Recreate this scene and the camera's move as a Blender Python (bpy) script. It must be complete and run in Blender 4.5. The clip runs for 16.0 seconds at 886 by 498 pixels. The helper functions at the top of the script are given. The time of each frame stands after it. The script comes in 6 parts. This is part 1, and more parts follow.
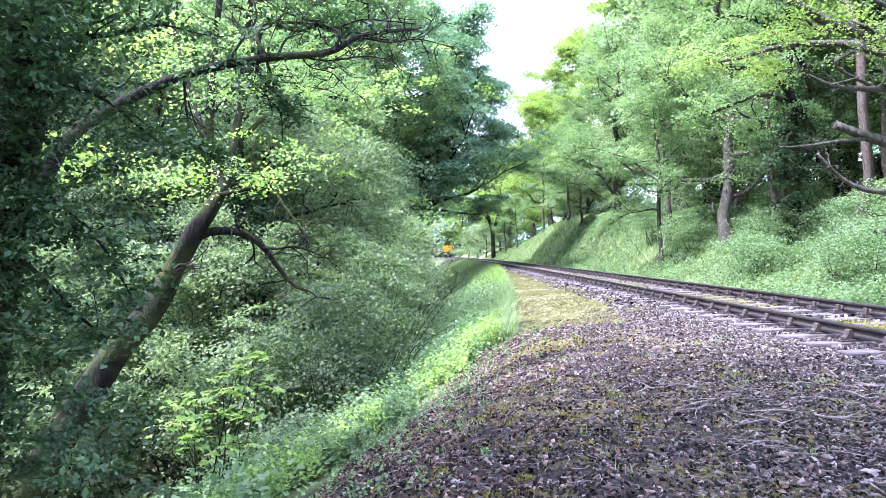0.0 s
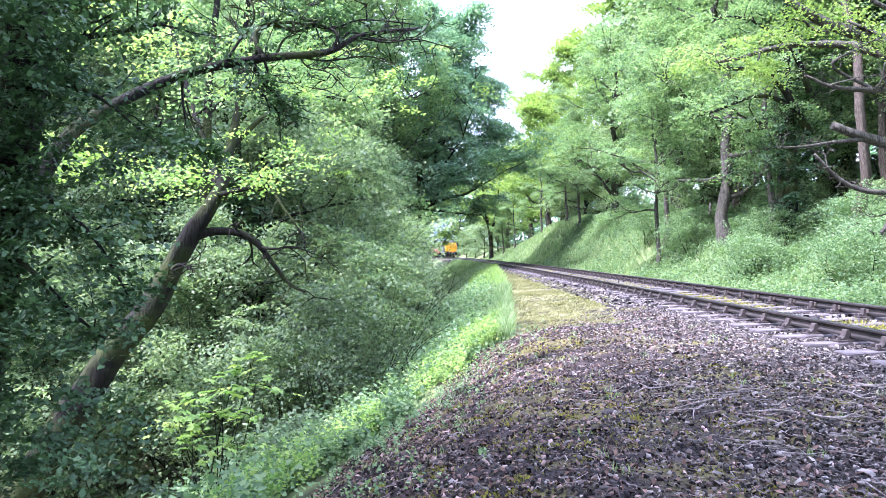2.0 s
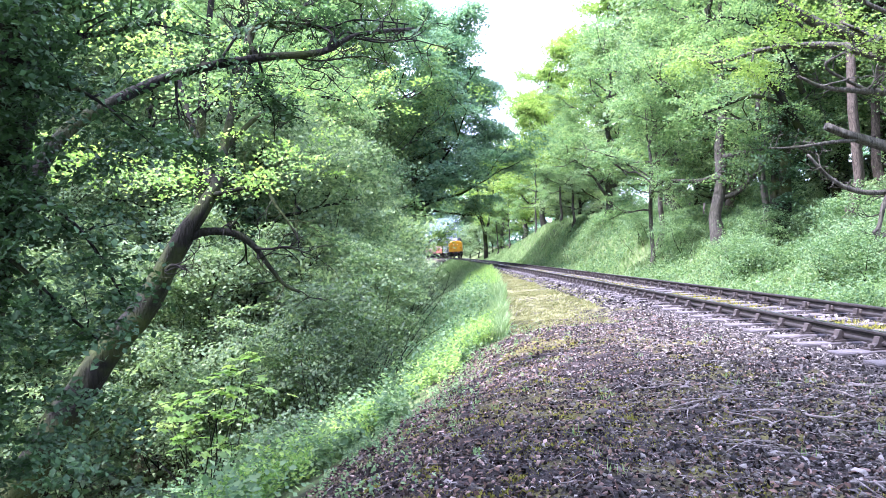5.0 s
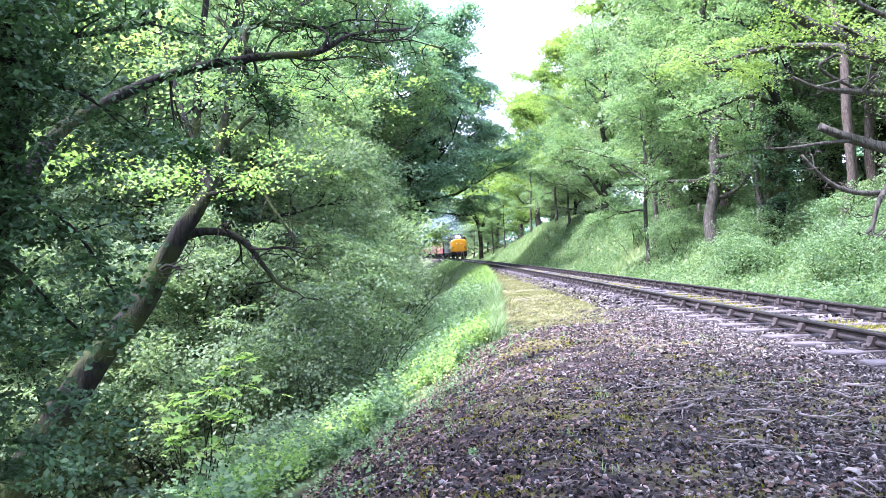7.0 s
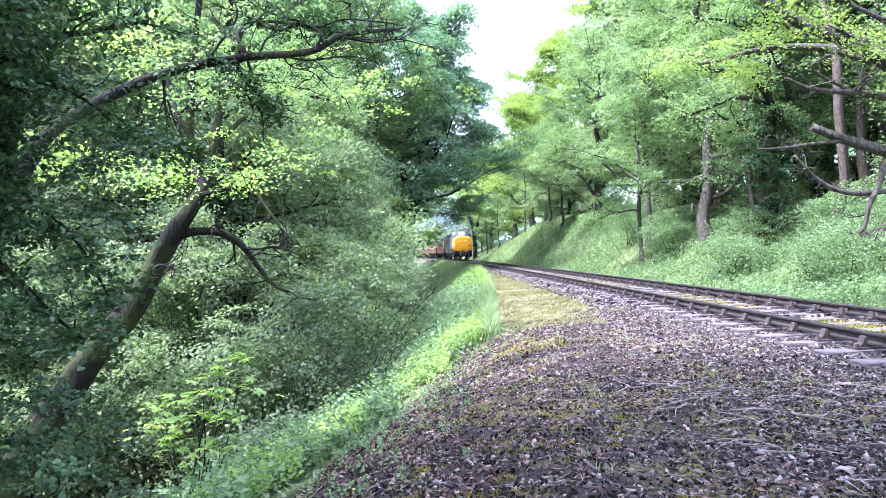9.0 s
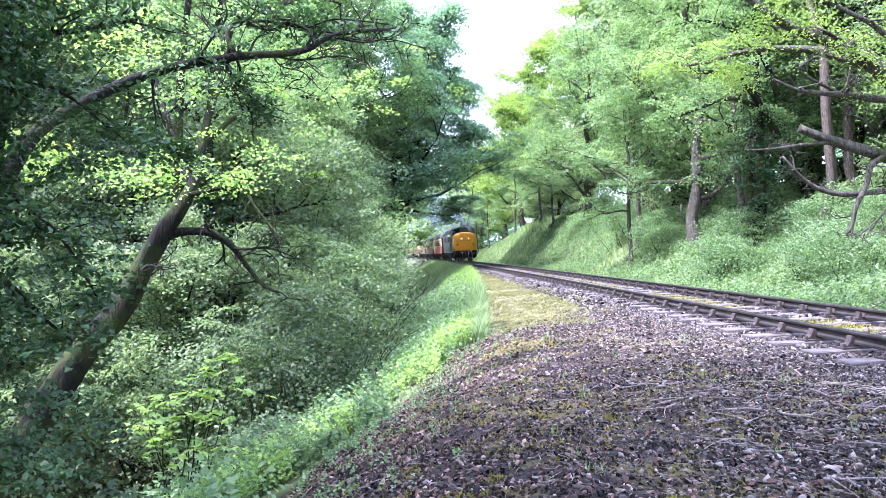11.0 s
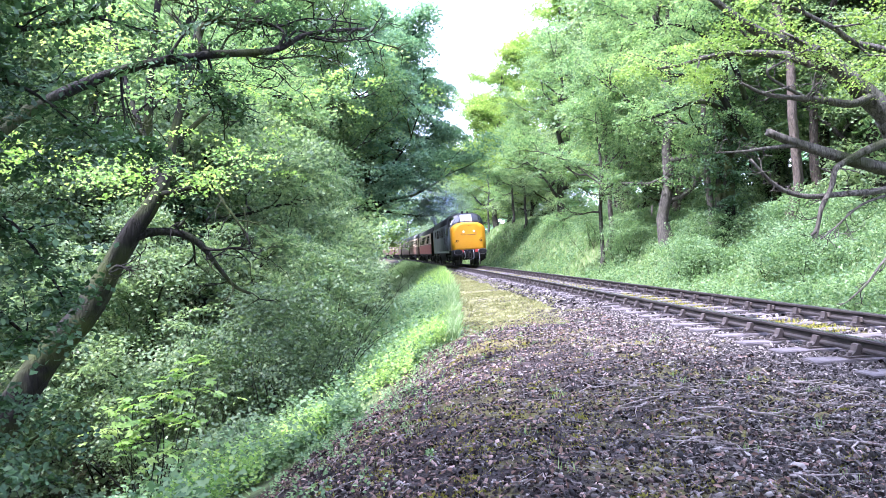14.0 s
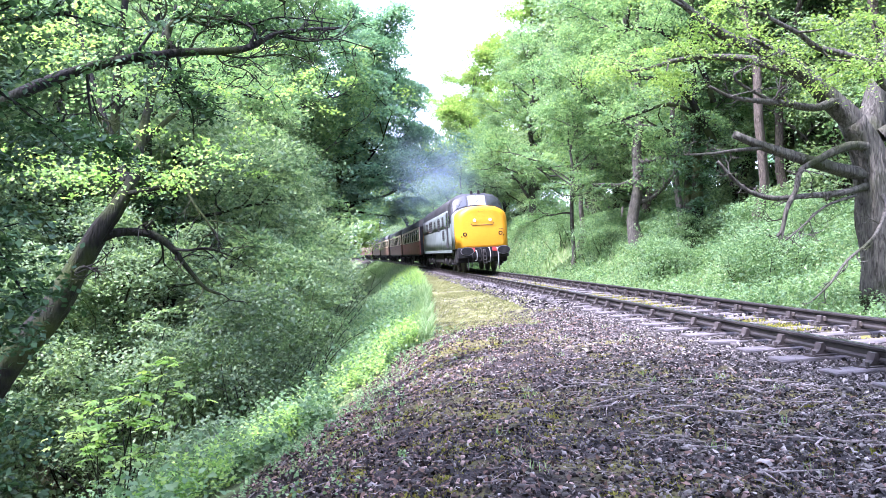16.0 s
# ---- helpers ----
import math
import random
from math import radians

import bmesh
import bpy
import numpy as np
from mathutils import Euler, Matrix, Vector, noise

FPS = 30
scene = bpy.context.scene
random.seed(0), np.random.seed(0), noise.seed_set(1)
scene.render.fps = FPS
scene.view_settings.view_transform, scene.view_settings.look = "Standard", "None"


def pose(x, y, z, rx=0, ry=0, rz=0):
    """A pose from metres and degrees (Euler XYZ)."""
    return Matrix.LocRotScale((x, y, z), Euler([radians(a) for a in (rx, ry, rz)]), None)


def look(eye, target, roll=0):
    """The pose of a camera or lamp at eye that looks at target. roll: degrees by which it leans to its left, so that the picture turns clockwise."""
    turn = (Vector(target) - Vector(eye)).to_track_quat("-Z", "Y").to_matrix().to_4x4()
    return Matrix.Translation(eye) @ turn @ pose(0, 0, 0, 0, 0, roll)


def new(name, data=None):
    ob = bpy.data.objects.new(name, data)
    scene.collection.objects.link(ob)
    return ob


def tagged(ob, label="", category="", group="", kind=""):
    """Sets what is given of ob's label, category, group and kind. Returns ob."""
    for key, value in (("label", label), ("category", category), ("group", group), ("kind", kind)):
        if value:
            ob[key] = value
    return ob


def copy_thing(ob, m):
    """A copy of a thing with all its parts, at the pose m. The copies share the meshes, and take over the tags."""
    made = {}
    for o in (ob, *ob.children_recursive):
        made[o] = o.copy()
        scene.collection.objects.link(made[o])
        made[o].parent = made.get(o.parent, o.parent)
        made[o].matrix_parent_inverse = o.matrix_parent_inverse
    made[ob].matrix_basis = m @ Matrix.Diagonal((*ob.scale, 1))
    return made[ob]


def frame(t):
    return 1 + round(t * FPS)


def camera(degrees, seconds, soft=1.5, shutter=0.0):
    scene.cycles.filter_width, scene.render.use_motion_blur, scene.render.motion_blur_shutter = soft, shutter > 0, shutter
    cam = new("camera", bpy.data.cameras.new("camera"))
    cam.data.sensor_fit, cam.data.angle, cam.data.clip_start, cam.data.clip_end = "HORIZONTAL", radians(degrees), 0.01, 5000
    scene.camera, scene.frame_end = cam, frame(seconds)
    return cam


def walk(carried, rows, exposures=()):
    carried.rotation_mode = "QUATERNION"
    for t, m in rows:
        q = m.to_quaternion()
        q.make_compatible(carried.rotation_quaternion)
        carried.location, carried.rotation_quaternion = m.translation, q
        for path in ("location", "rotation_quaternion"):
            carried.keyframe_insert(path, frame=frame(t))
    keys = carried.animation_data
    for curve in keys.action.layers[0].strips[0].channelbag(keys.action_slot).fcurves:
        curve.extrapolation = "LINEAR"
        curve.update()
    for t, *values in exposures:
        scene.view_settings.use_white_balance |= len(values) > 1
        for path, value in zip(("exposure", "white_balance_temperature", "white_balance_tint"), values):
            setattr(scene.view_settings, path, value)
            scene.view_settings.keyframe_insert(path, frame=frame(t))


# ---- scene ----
# ---- camera ----
EYE = Vector((0.0, 0.0, 0.80))
PAN = (  # seconds, turn to the right, tilt up, lean, in degrees
    (0, 0.00, 0.36, 0.00), (0.5, 0.01, 0.37, 0.01), (1, 0.03, 0.37, 0.02), (1.5, 0.09, 0.38, 0.02), (2, 0.17, 0.38, 0.02),
    (2.5, 0.21, 0.38, 0.03), (3, 0.24, 0.38, 0.03), (3.5, 0.31, 0.38, 0.03), (4, 0.42, 0.38, 0.02), (5.2, 0.63, 0.40, 0.02),
    (6.5, 0.85, 0.41, 0.02), (7, 0.98, 0.41, 0.02), (7.5, 1.08, 0.41, 0.02), (8, 1.20, 0.41, 0.02), (8.5, 1.32, 0.40, 0.02),
    (9, 1.46, 0.40, 0.02), (10.3, 1.95, 0.42, 0.04), (11.5, 2.47, 0.43, 0.05), (12, 2.72, 0.44, 0.06), (12.5, 3.03, 0.44, 0.06),
    (13, 3.41, 0.46, 0.07), (13.5, 3.86, 0.47, 0.07), (14, 4.38, 0.49, 0.08), (14.5, 4.90, 0.49, 0.08), (15, 5.40, 0.51, 0.09),
    (15.5, 5.95, 0.52, 0.09), (16, 6.61, 0.54, 0.08))


def aim(turn, tilt):
    a, b = radians(turn), radians(tilt)
    return EYE + Vector((math.sin(a) * math.cos(b), math.cos(a) * math.cos(b), math.sin(b)))


cam = camera(63.8, 16.0, soft=0.55)
walk(cam, [(t, look(EYE, aim(turn, tilt), lean)) for t, turn, tilt, lean in PAN],
     exposures=[(0, 2.2, 5350, 33), (16, 2.2, 5350, 33)])

# ---- world and sun ----
SUN_ELEVATION, SUN_AZIMUTH = 56, -110      # degrees; azimuth from +y towards +x
world = bpy.data.worlds.new("sky")
scene.world = world
world.use_nodes = True
wn, wl = world.node_tree.nodes, world.node_tree.links
sky = wn.new("ShaderNodeTexSky")
sky.sky_type, sky.sun_disc = "NISHITA", False
sky.sun_elevation, sky.sun_rotation = radians(SUN_ELEVATION), radians(SUN_AZIMUTH)
sky.air_density, sky.dust_density, sky.ozone_density = 1.0, 4.0, 1.0
veil = wn.new("ShaderNodeMix")          # thin bright haze over the whole sky
veil.data_type = "RGBA"
veil.inputs[0].default_value = 0.6
wl.new(sky.outputs["Color"], veil.inputs[6])
veil.inputs[7].default_value = (10.2, 10.9, 12.0, 1)
wl.new(veil.outputs[2], wn["Background"].inputs["Color"])
wn["Background"].inputs["Strength"].default_value = 0.15
sun = new("sun", bpy.data.lights.new("sun", "SUN"))
sun.data.energy, sun.data.angle, sun.data.color = 4.6, radians(5.0), (1.0, 0.95, 0.86)
_a, _e = radians(SUN_AZIMUTH), radians(SUN_ELEVATION)
sun.matrix_world = look((0, 0, 60), Vector((0, 0, 60)) - Vector((math.sin(_a) * math.cos(_e), math.cos(_a) * math.cos(_e), math.sin(_e))))


# ---- materials ----
def material(name, rough=0.7, metal=0.0, spec=0.5):
    m = bpy.data.materials.new(name)
    m.use_nodes = True
    b = m.node_tree.nodes["Principled BSDF"]
    b.inputs["Roughness"].default_value, b.inputs["Metallic"].default_value = rough, metal
    b.inputs["Specular IOR Level"].default_value = spec
    return m, m.node_tree.nodes, m.node_tree.links, b


def noise_node(n, l, scale, detail=5.0, coords="Object"):
    tc, t = n.new("ShaderNodeTexCoord"), n.new("ShaderNodeTexNoise")
    t.inputs["Scale"].default_value, t.inputs["Detail"].default_value = scale, detail
    l.new(tc.outputs[coords], t.inputs["Vector"])
    return t


def ramp(n, l, source, stops):
    r = n.new("ShaderNodeValToRGB")
    el = r.color_ramp.elements
    while len(el) < len(stops):
        el.new(0.5)
    for e, (p, c) in zip(el, stops):
        e.position, e.color = p, (*c, 1)
    l.new(source, r.inputs["Fac"])
    return r


def mix(n, l, fac, a, b, blend="MIX"):
    m = n.new("ShaderNodeMix")
    m.data_type, m.blend_type = "RGBA", blend
    for sock, v in ((m.inputs[0], fac), (m.inputs[6], a), (m.inputs[7], b)):
        if isinstance(v, (int, float)):
            sock.default_value = v
        elif isinstance(v, tuple):
            sock.default_value = (*v, 1)
        else:
            l.new(v, sock)
    return m.outputs[2]


def bump(n, l, b, height, strength, distance):
    k = n.new("ShaderNodeBump")
    k.inputs["Strength"].default_value, k.inputs["Distance"].default_value = strength, distance
    l.new(height, k.inputs["Height"])
    l.new(k.outputs["Normal"], b.inputs["Normal"])


def worn(name, c1, c2, scale, rough=0.7, metal=0.0, fine=60.0, relief=0.004, spec=0.5):
    """A surface of two tones with stains and fine grain."""
    m, n, l, b = material(name, rough, metal, spec)
    big, small = noise_node(n, l, scale), noise_node(n, l, fine)
    r = ramp(n, l, big.outputs["Fac"], [(0.35, c1), (0.65, c2)])
    col = mix(n, l, 0.35, r.outputs["Color"], small.outputs["Fac"], "SOFT_LIGHT")
    l.new(col, b.inputs["Base Color"])
    rr = n.new("ShaderNodeMapRange")
    rr.inputs[3].default_value, rr.inputs[4].default_value = max(0.05, rough - 0.15), min(1, rough + 0.15)
    l.new(small.outputs["Fac"], rr.inputs[0])
    l.new(rr.outputs[0], b.inputs["Roughness"])
    bump(n, l, b, small.outputs["Fac"], 0.5, relief)
    return m


def leaf_material(name, dark, mid, light, rough=0.45, through_light=0.5):
    """Leaves: green that varies from leaf to leaf and from clump to clump, partly let through by the light."""
    m, n, l, b = material(name, rough + 0.1, 0, 0.22)
    geo = n.new("ShaderNodeNewGeometry")
    clump = noise_node(n, l, 0.35, 2)
    own = ramp(n, l, geo.outputs["Random Per Island"], [(0.0, dark), (0.5, mid), (1.0, light)])
    far = ramp(n, l, clump.outputs["Fac"], [(0.3, dark), (0.7, light)])
    col = mix(n, l, 0.3, own.outputs["Color"], far.outputs["Color"])
    l.new(col, b.inputs["Base Color"])
    tr = n.new("ShaderNodeBsdfTranslucent")
    warm = mix(n, l, 1.0, col, (1.15, 1.25, 0.72), "MULTIPLY")
    l.new(warm, tr.inputs["Color"])
    ms = n.new("ShaderNodeMixShader")
    ms.inputs[0].default_value = through_light
    l.new(b.outputs[0], ms.inputs[1])
    l.new(tr.outputs[0], ms.inputs[2])
    l.new(ms.outputs[0], n["Material Output"].inputs["Surface"])
    return m


def bark_material(name, c1, c2, moss=(0.022, 0.029, 0.007), moss_from=0.62):
    m, n, l, b = material(name, 0.9, 0, 0.2)
    tc, mp = n.new("ShaderNodeTexCoord"), n.new("ShaderNodeMapping")
    mp.inputs["Scale"].default_value = (9, 9, 1.6)
    l.new(tc.outputs["Object"], mp.inputs["Vector"])
    t = n.new("ShaderNodeTexNoise")
    t.inputs["Scale"].default_value, t.inputs["Detail"].default_value, t.inputs["Distortion"].default_value = 2.2, 8, 1.0
    l.new(mp.outputs[0], t.inputs["Vector"])
    r = ramp(n, l, t.outputs["Fac"], [(0.32, c1), (0.66, c2)])
    patch = noise_node(n, l, 1.1, 4)
    mask = ramp(n, l, patch.outputs["Fac"], [(moss_from - 0.08, (0, 0, 0)), (moss_from + 0.08, (0.8, 0.8, 0.8))])
    l.new(mix(n, l, mask.outputs["Color"], r.outputs["Color"], moss), b.inputs["Base Color"])
    bump(n, l, b, t.outputs["Fac"], 1.0, 0.05)
    return m


OAK_LEAF = leaf_material("oak leaves", (0.056, 0.122, 0.062), (0.150, 0.256, 0.130), (0.310, 0.410, 0.195), through_light=0.55)
# oak leaves again, with sunlight put into a lighter, yellower colour
SUN_LEAF = leaf_material("oak leaves coloured as sunlit", (0.105, 0.190, 0.044), (0.190, 0.295, 0.078), (0.320, 0.405, 0.115), through_light=0.5)
# distance haze is put into these raised, bluish leaf colours
DARK_LEAF = leaf_material("dark crown leaves", (0.055, 0.126, 0.098), (0.140, 0.255, 0.176), (0.270, 0.390, 0.252))
SHRUB_LEAF = leaf_material("shrub leaves", (0.045, 0.090, 0.050), (0.145, 0.222, 0.120), (0.320, 0.400, 0.215))
IVY_LEAF = leaf_material("ivy leaves", (0.016, 0.040, 0.020), (0.036, 0.078, 0.034), (0.07, 0.135, 0.053), rough=0.5, through_light=0.25)
HERB_LEAF = leaf_material("nettle and bramble leaves", (0.048, 0.100, 0.054), (0.130, 0.225, 0.112), (0.290, 0.395, 0.200))
GRASS_LEAF = leaf_material("grass blades", (0.120, 0.208, 0.085), (0.220, 0.325, 0.150), (0.365, 0.425, 0.245), rough=0.6)
MOSS_LEAF = leaf_material("moss tufts", (0.115, 0.120, 0.020), (0.215, 0.208, 0.036), (0.345, 0.320, 0.075), rough=0.95, through_light=0.2)
TURF_LEAF = leaf_material("mossy turf", (0.105, 0.112, 0.042), (0.185, 0.188, 0.078), (0.30, 0.295, 0.14), rough=0.95, through_light=0.2)
# leaf colour darkened to stand in for shade in the undergrowth
SHADE_LEAF = leaf_material("leaves coloured for shade", (0.020, 0.042, 0.024), (0.062, 0.108, 0.056), (0.170, 0.232, 0.118), rough=0.4)
# leaf colour brightened to stand in for sunlight on and through leaves
SUNLIT_LEAF = leaf_material("leaves coloured as sunlit", (0.120, 0.248, 0.065), (0.239, 0.383, 0.104), (0.430, 0.528, 0.167), through_light=0.5)
OAK_BARK = bark_material("oak bark", (0.020, 0.0185, 0.015), (0.105, 0.098, 0.080))
PINE_BARK = bark_material("pine bark", (0.034, 0.028, 0.022), (0.105, 0.086, 0.068), moss_from=0.8)
# bark colour darkened to stand in for shade on the trunks; moss stays green
SHADE_BARK = bark_material("bark coloured dark for shade", (0.004, 0.0038, 0.0032), (0.014, 0.0128, 0.0098), moss=(0.036, 0.048, 0.011), moss_from=0.52)
DEAD_WOOD = bark_material("bleached dead wood", (0.07, 0.058, 0.053), (0.19, 0.165, 0.152), moss_from=0.8)


# ---- making meshes ----
def mesh_object(name, verts, faces, mat, parent=None, label="", smooth=False):
    me = bpy.data.meshes.new(name)
    me.from_pydata(verts, [], faces)
    if smooth:
        me.shade_smooth()
    me.materials.append(mat)
    ob = new(name, me)
    ob.parent = parent
    if label:
        ob["label"] = label
    return ob


def part(name, bm, mat, parent, label=""):
    """Links a bmesh as one mesh object under a thing or a part."""
    me = bpy.data.meshes.new(name)
    bm.to_mesh(me)
    bm.free()
    me.materials.append(mat)
    ob = new(name, me)
    ob.parent = parent
    if label:
        ob["label"] = label
    return ob


def triangles_object(name, verts, tris, mat, parent=None, label=""):
    """A mesh from numpy arrays of corners and triangles."""
    me = bpy.data.meshes.new(name)
    nv, nt = len(verts), len(tris)
    me.vertices.add(nv)
    me.vertices.foreach_set("co", np.ascontiguousarray(verts, dtype=np.float32).ravel())
    me.loops.add(nt * 3)
    me.loops.foreach_set("vertex_index", np.ascontiguousarray(tris, dtype=np.int32).ravel())
    me.polygons.add(nt)
    me.polygons.foreach_set("loop_start", np.arange(0, nt * 3, 3, dtype=np.int32))
    me.update(calc_edges=True)
    me.materials.append(mat)
    ob = new(name, me)
    ob.parent = parent
    if label:
        ob["label"] = label
    return ob


def unit(a):
    return a / np.maximum(np.linalg.norm(a, axis=1, keepdims=True), 1e-9)


def leaf_arrays(rng, centres, size, droop=0.35, flat=0.8, width=0.34):
    """One folded leaf of two triangles at each centre; centres may come with the slant of their sprays."""
    slant = None
    if isinstance(centres, tuple):
        centres, slant = centres
    k = len(centres)
    if slant is None:
        way = unit(np.c_[rng.normal(size=(k, 2)), rng.normal(size=k) * 0.45 - droop])
        up = unit(rng.normal(size=(k, 3)) * (1.05 - flat) + np.array([0, 0, 1.0]) * flat + rng.normal(size=(k, 3)) * 0.25)
    else:
        up = unit(slant + rng.normal(size=(k, 3)) * 0.30)
        way = rng.normal(size=(k, 3))
        way = unit(way - up * (way * up).sum(1, keepdims=True) + np.array([0, 0, -0.3]))
    side = unit(np.cross(way, up))
    up = np.cross(side, way)
    s = (size * rng.uniform(0.6, 1.35, k))[:, None]
    base, tip = centres - way * s * 0.5, centres + way * s * 0.5
    mid = centres + way * s * 0.06 + up * s * rng.uniform(0.03, 0.14, k)[:, None]
    v = np.stack([base, mid - side * s * width, tip - up * s * 0.08, mid + side * s * width], 1).reshape(-1, 3)
    i = np.arange(k)[:, None] * 4
    t = np.stack([i + np.array([0, 1, 2]), i + np.array([0, 2, 3])], 1).reshape(-1, 3)
    return v, t


def pad_points(rng, pads, each, tilt=0.34, thick=0.085):
    """Points in flat slanting sprays, and the slant at each; pads: rows of x, y, z, radius."""
    pads = np.asarray(pads, dtype=float)
    slant = unit(np.c_[rng.normal(size=(len(pads), 2)) * tilt, np.ones(len(pads))])
    p, nrm = np.repeat(pads, each, axis=0), np.repeat(slant, each, axis=0)
    off = rng.normal(size=(len(p), 3)) * 0.56
    off = off - nrm * (off * nrm).sum(1, keepdims=True) * (1 - thick / 0.56)
    off[:, 2] -= 0.22 * (off[:, 0] ** 2 + off[:, 1] ** 2)
    return p[:, :3] + off * p[:, 3:4], nrm


def tube(verts, faces, path, radii, sides):
    """Adds a tapered tube along a path to the lists."""
    base = len(verts)
    n = len(path)
    for i in range(n):
        a, b = path[max(i - 1, 0)], path[min(i + 1, n - 1)]
        d = (b - a).normalized() if (b - a).length > 1e-6 else Vector((0, 0, 1))
        s = d.cross(Vector((0.31, 0.87, 0.17))).normalized()
        u = d.cross(s)
        for j in range(sides):
            w = 2 * math.pi * j / sides
            way = s * math.cos(w) + u * math.sin(w)
            r = radii[i]
            if r > 0.05:                     # ridges and swellings of old bark
                r *= 1 + 0.22 * noise.noise(path[i] * 1.3 + way * 2.0) + 0.10 * math.sin(5 * w + 3 * noise.noise(path[i]))
            verts.append(path[i] + way * r)
    for i in range(n - 1):
        for j in range(sides):
            k = (j + 1) % sides
            faces.append((base + i * sides + j, base + i * sides + k, base + (i + 1) * sides + k, base + (i + 1) * sides + j))
    faces.append(tuple(base + (n - 1) * sides + j for j in range(sides)))


def smooth_path(points, steps=4):
    """A rounded path through the points (Catmull-Rom)."""
    p = [Vector(q) for q in points]
    p = [p[0] * 2 - p[1]] + p + [p[-1] * 2 - p[-2]]
    out = []
    for i in range(1, len(p) - 2):
        for j in range(steps):
            t = j / steps
            a, b, c, d = p[i - 1:i + 3]
            out.append(0.5 * (2 * b + (c - a) * t + (2 * a - 5 * b + 4 * c - d) * t * t + (3 * b - a - 3 * c + d) * t ** 3))
    out.append(p[-2])
    return out


def limb(rnd, start, way, length, wiggle, rise, n=6):
    """A crooked path."""
    p, d, out = start.copy(), way.normalized(), [start.copy()]
    for i in range(n):
        d = (d + Vector((rnd.gauss(0, wiggle), rnd.gauss(0, wiggle), rnd.gauss(0, wiggle) + rise))).normalized()
        p = p + d * (length / n)
        out.append(p.copy())
    return out


def taper(r0, r1, n):
    return [r0 + (r1 - r0) * (i / (n - 1)) ** 0.8 for i in range(n)]


def branch_out(rnd, verts, faces, tips, path, r, level, spread, sides=5, wiggle=0.28, rise=0.05, n_sub=4):
    """Side branches along a path, down to twigs; collects their ends."""
    n = len(path)
    for k in range(n_sub):
        f = 0.3 + 0.7 * (k + rnd.random()) / n_sub
        i = min(int(f * (n - 1)), n - 2)
        start = path[i].lerp(path[i + 1], rnd.random())
        d = (path[i + 1] - path[i]).normalized()
        way = d * 0.7 + Vector((rnd.gauss(0, 0.7), rnd.gauss(0, 0.7), rnd.gauss(0.1, 0.35)))
        sub = limb(rnd, start, way, spread * rnd.uniform(0.6, 1.2), wiggle, rise, 4)
        r1 = r * (1 - 0.75 * f) * 0.7 + 0.006
        tube(verts, faces, sub, taper(r1, r1 * 0.3, len(sub)), max(3, sides - 1))
        if level > 1:
            branch_out(rnd, verts, faces, tips, sub, r1, level - 1, spread * 0.55, max(3, sides - 1), wiggle, rise, 3)
        else:
            tips.append(sub[-1])
            tips.append(sub[len(sub) // 2])


def tree(name, seed, height, r, crown_from, spread, mat_bark, mat_leaf, leaf, each, label, limbs=9, lean=(0, 0), wiggle=0.22, pad=0.9, levels=2, top=1.0, category="tree", around=0.0):
    """A broadleaf: a tapered trunk with limbs (one mesh) and a crown of leaves (another), under an Empty at its foot."""
    rnd, rng = random.Random(seed), np.random.default_rng(seed)
    root = new(name)
    verts, faces, tips = [], [], []
    n = 9
    path = [Vector((lean[0] * (i / n) ** 1.4 + rnd.gauss(0, 0.012) * height * (i > 0), lean[1] * (i / n) ** 1.4 + rnd.gauss(0, 0.012) * height * (i > 0), -0.4 + height * 0.92 * i / n)) for i in range(n + 1)]
    radii = [r * (1.45 if i == 0 else 1.0) * (1 - 0.88 * (i / n) ** 1.2) + 0.01 for i in range(n + 1)]
    tube(verts, faces, path, radii, 12)
    for k in range(limbs):
        f = crown_from + (0.97 - crown_from) * (k + rnd.random() * 0.7) / limbs
        i = min(int(f * n), n - 1)
        start = path[i].lerp(path[i + 1], f * n - i)
        g = (f - crown_from) / (1 - crown_from)
        reach = spread * (1.0 - 0.62 * g ** 1.6 * top) * rnd.uniform(0.75, 1.15)
        a = around + k * 2.4 + rnd.gauss(0, 0.3)
        way = Vector((math.cos(a), math.sin(a), 0.15 + 0.75 * g))
        p = limb(rnd, start, way, reach, wiggle, 0.06, 6)
        rr = radii[i] * 0.55 + 0.015
        tube(verts, faces, p, taper(rr, 0.02, len(p)), 6)
        tips += [p[-1], p[2], p[4]]
        branch_out(rnd, verts, faces, tips, p, rr, levels, reach * 0.48, 5, wiggle, 0.05, 4)
    tips.append(path[-1])
    wood = mesh_object("trunk", verts, faces, mat_bark, root, smooth=True)
    pads = [(*t, pad * rnd.uniform(0.7, 1.3)) for t in tips if rnd.random() < 0.66]
    v, t = leaf_arrays(rng, pad_points(rng, pads, round(each * 1.3)), leaf)
    triangles_object("crown", v, t, mat_leaf, root)
    tagged(root, label, category)
    return root


# ---- the lie of the land ----
CANT = 0.055                     # the outer rail is raised: slope across the track


def track_x(y):
    return 5.92 - (y - 42.0) ** 2 / 3700.0


def table(y, rows):
    return np.interp(y, [a for a, _ in rows], [b for _, b in rows])


CREST_X = ((-30, -2.5), (0, -1.5), (5.2, -0.76), (7.25, -0.47), (9.8, 0.14), (13.4, 1.1), (22, 1.9), (49, 3.6), (60, 3.6), (80, 3.2), (110, 2.2), (175, -1.4), (420, -36))
CREST_Z = ((-30, -1.05), (9.8, -1.0), (13.4, -0.82), (22, -0.58), (49, -0.42), (420, -0.42))
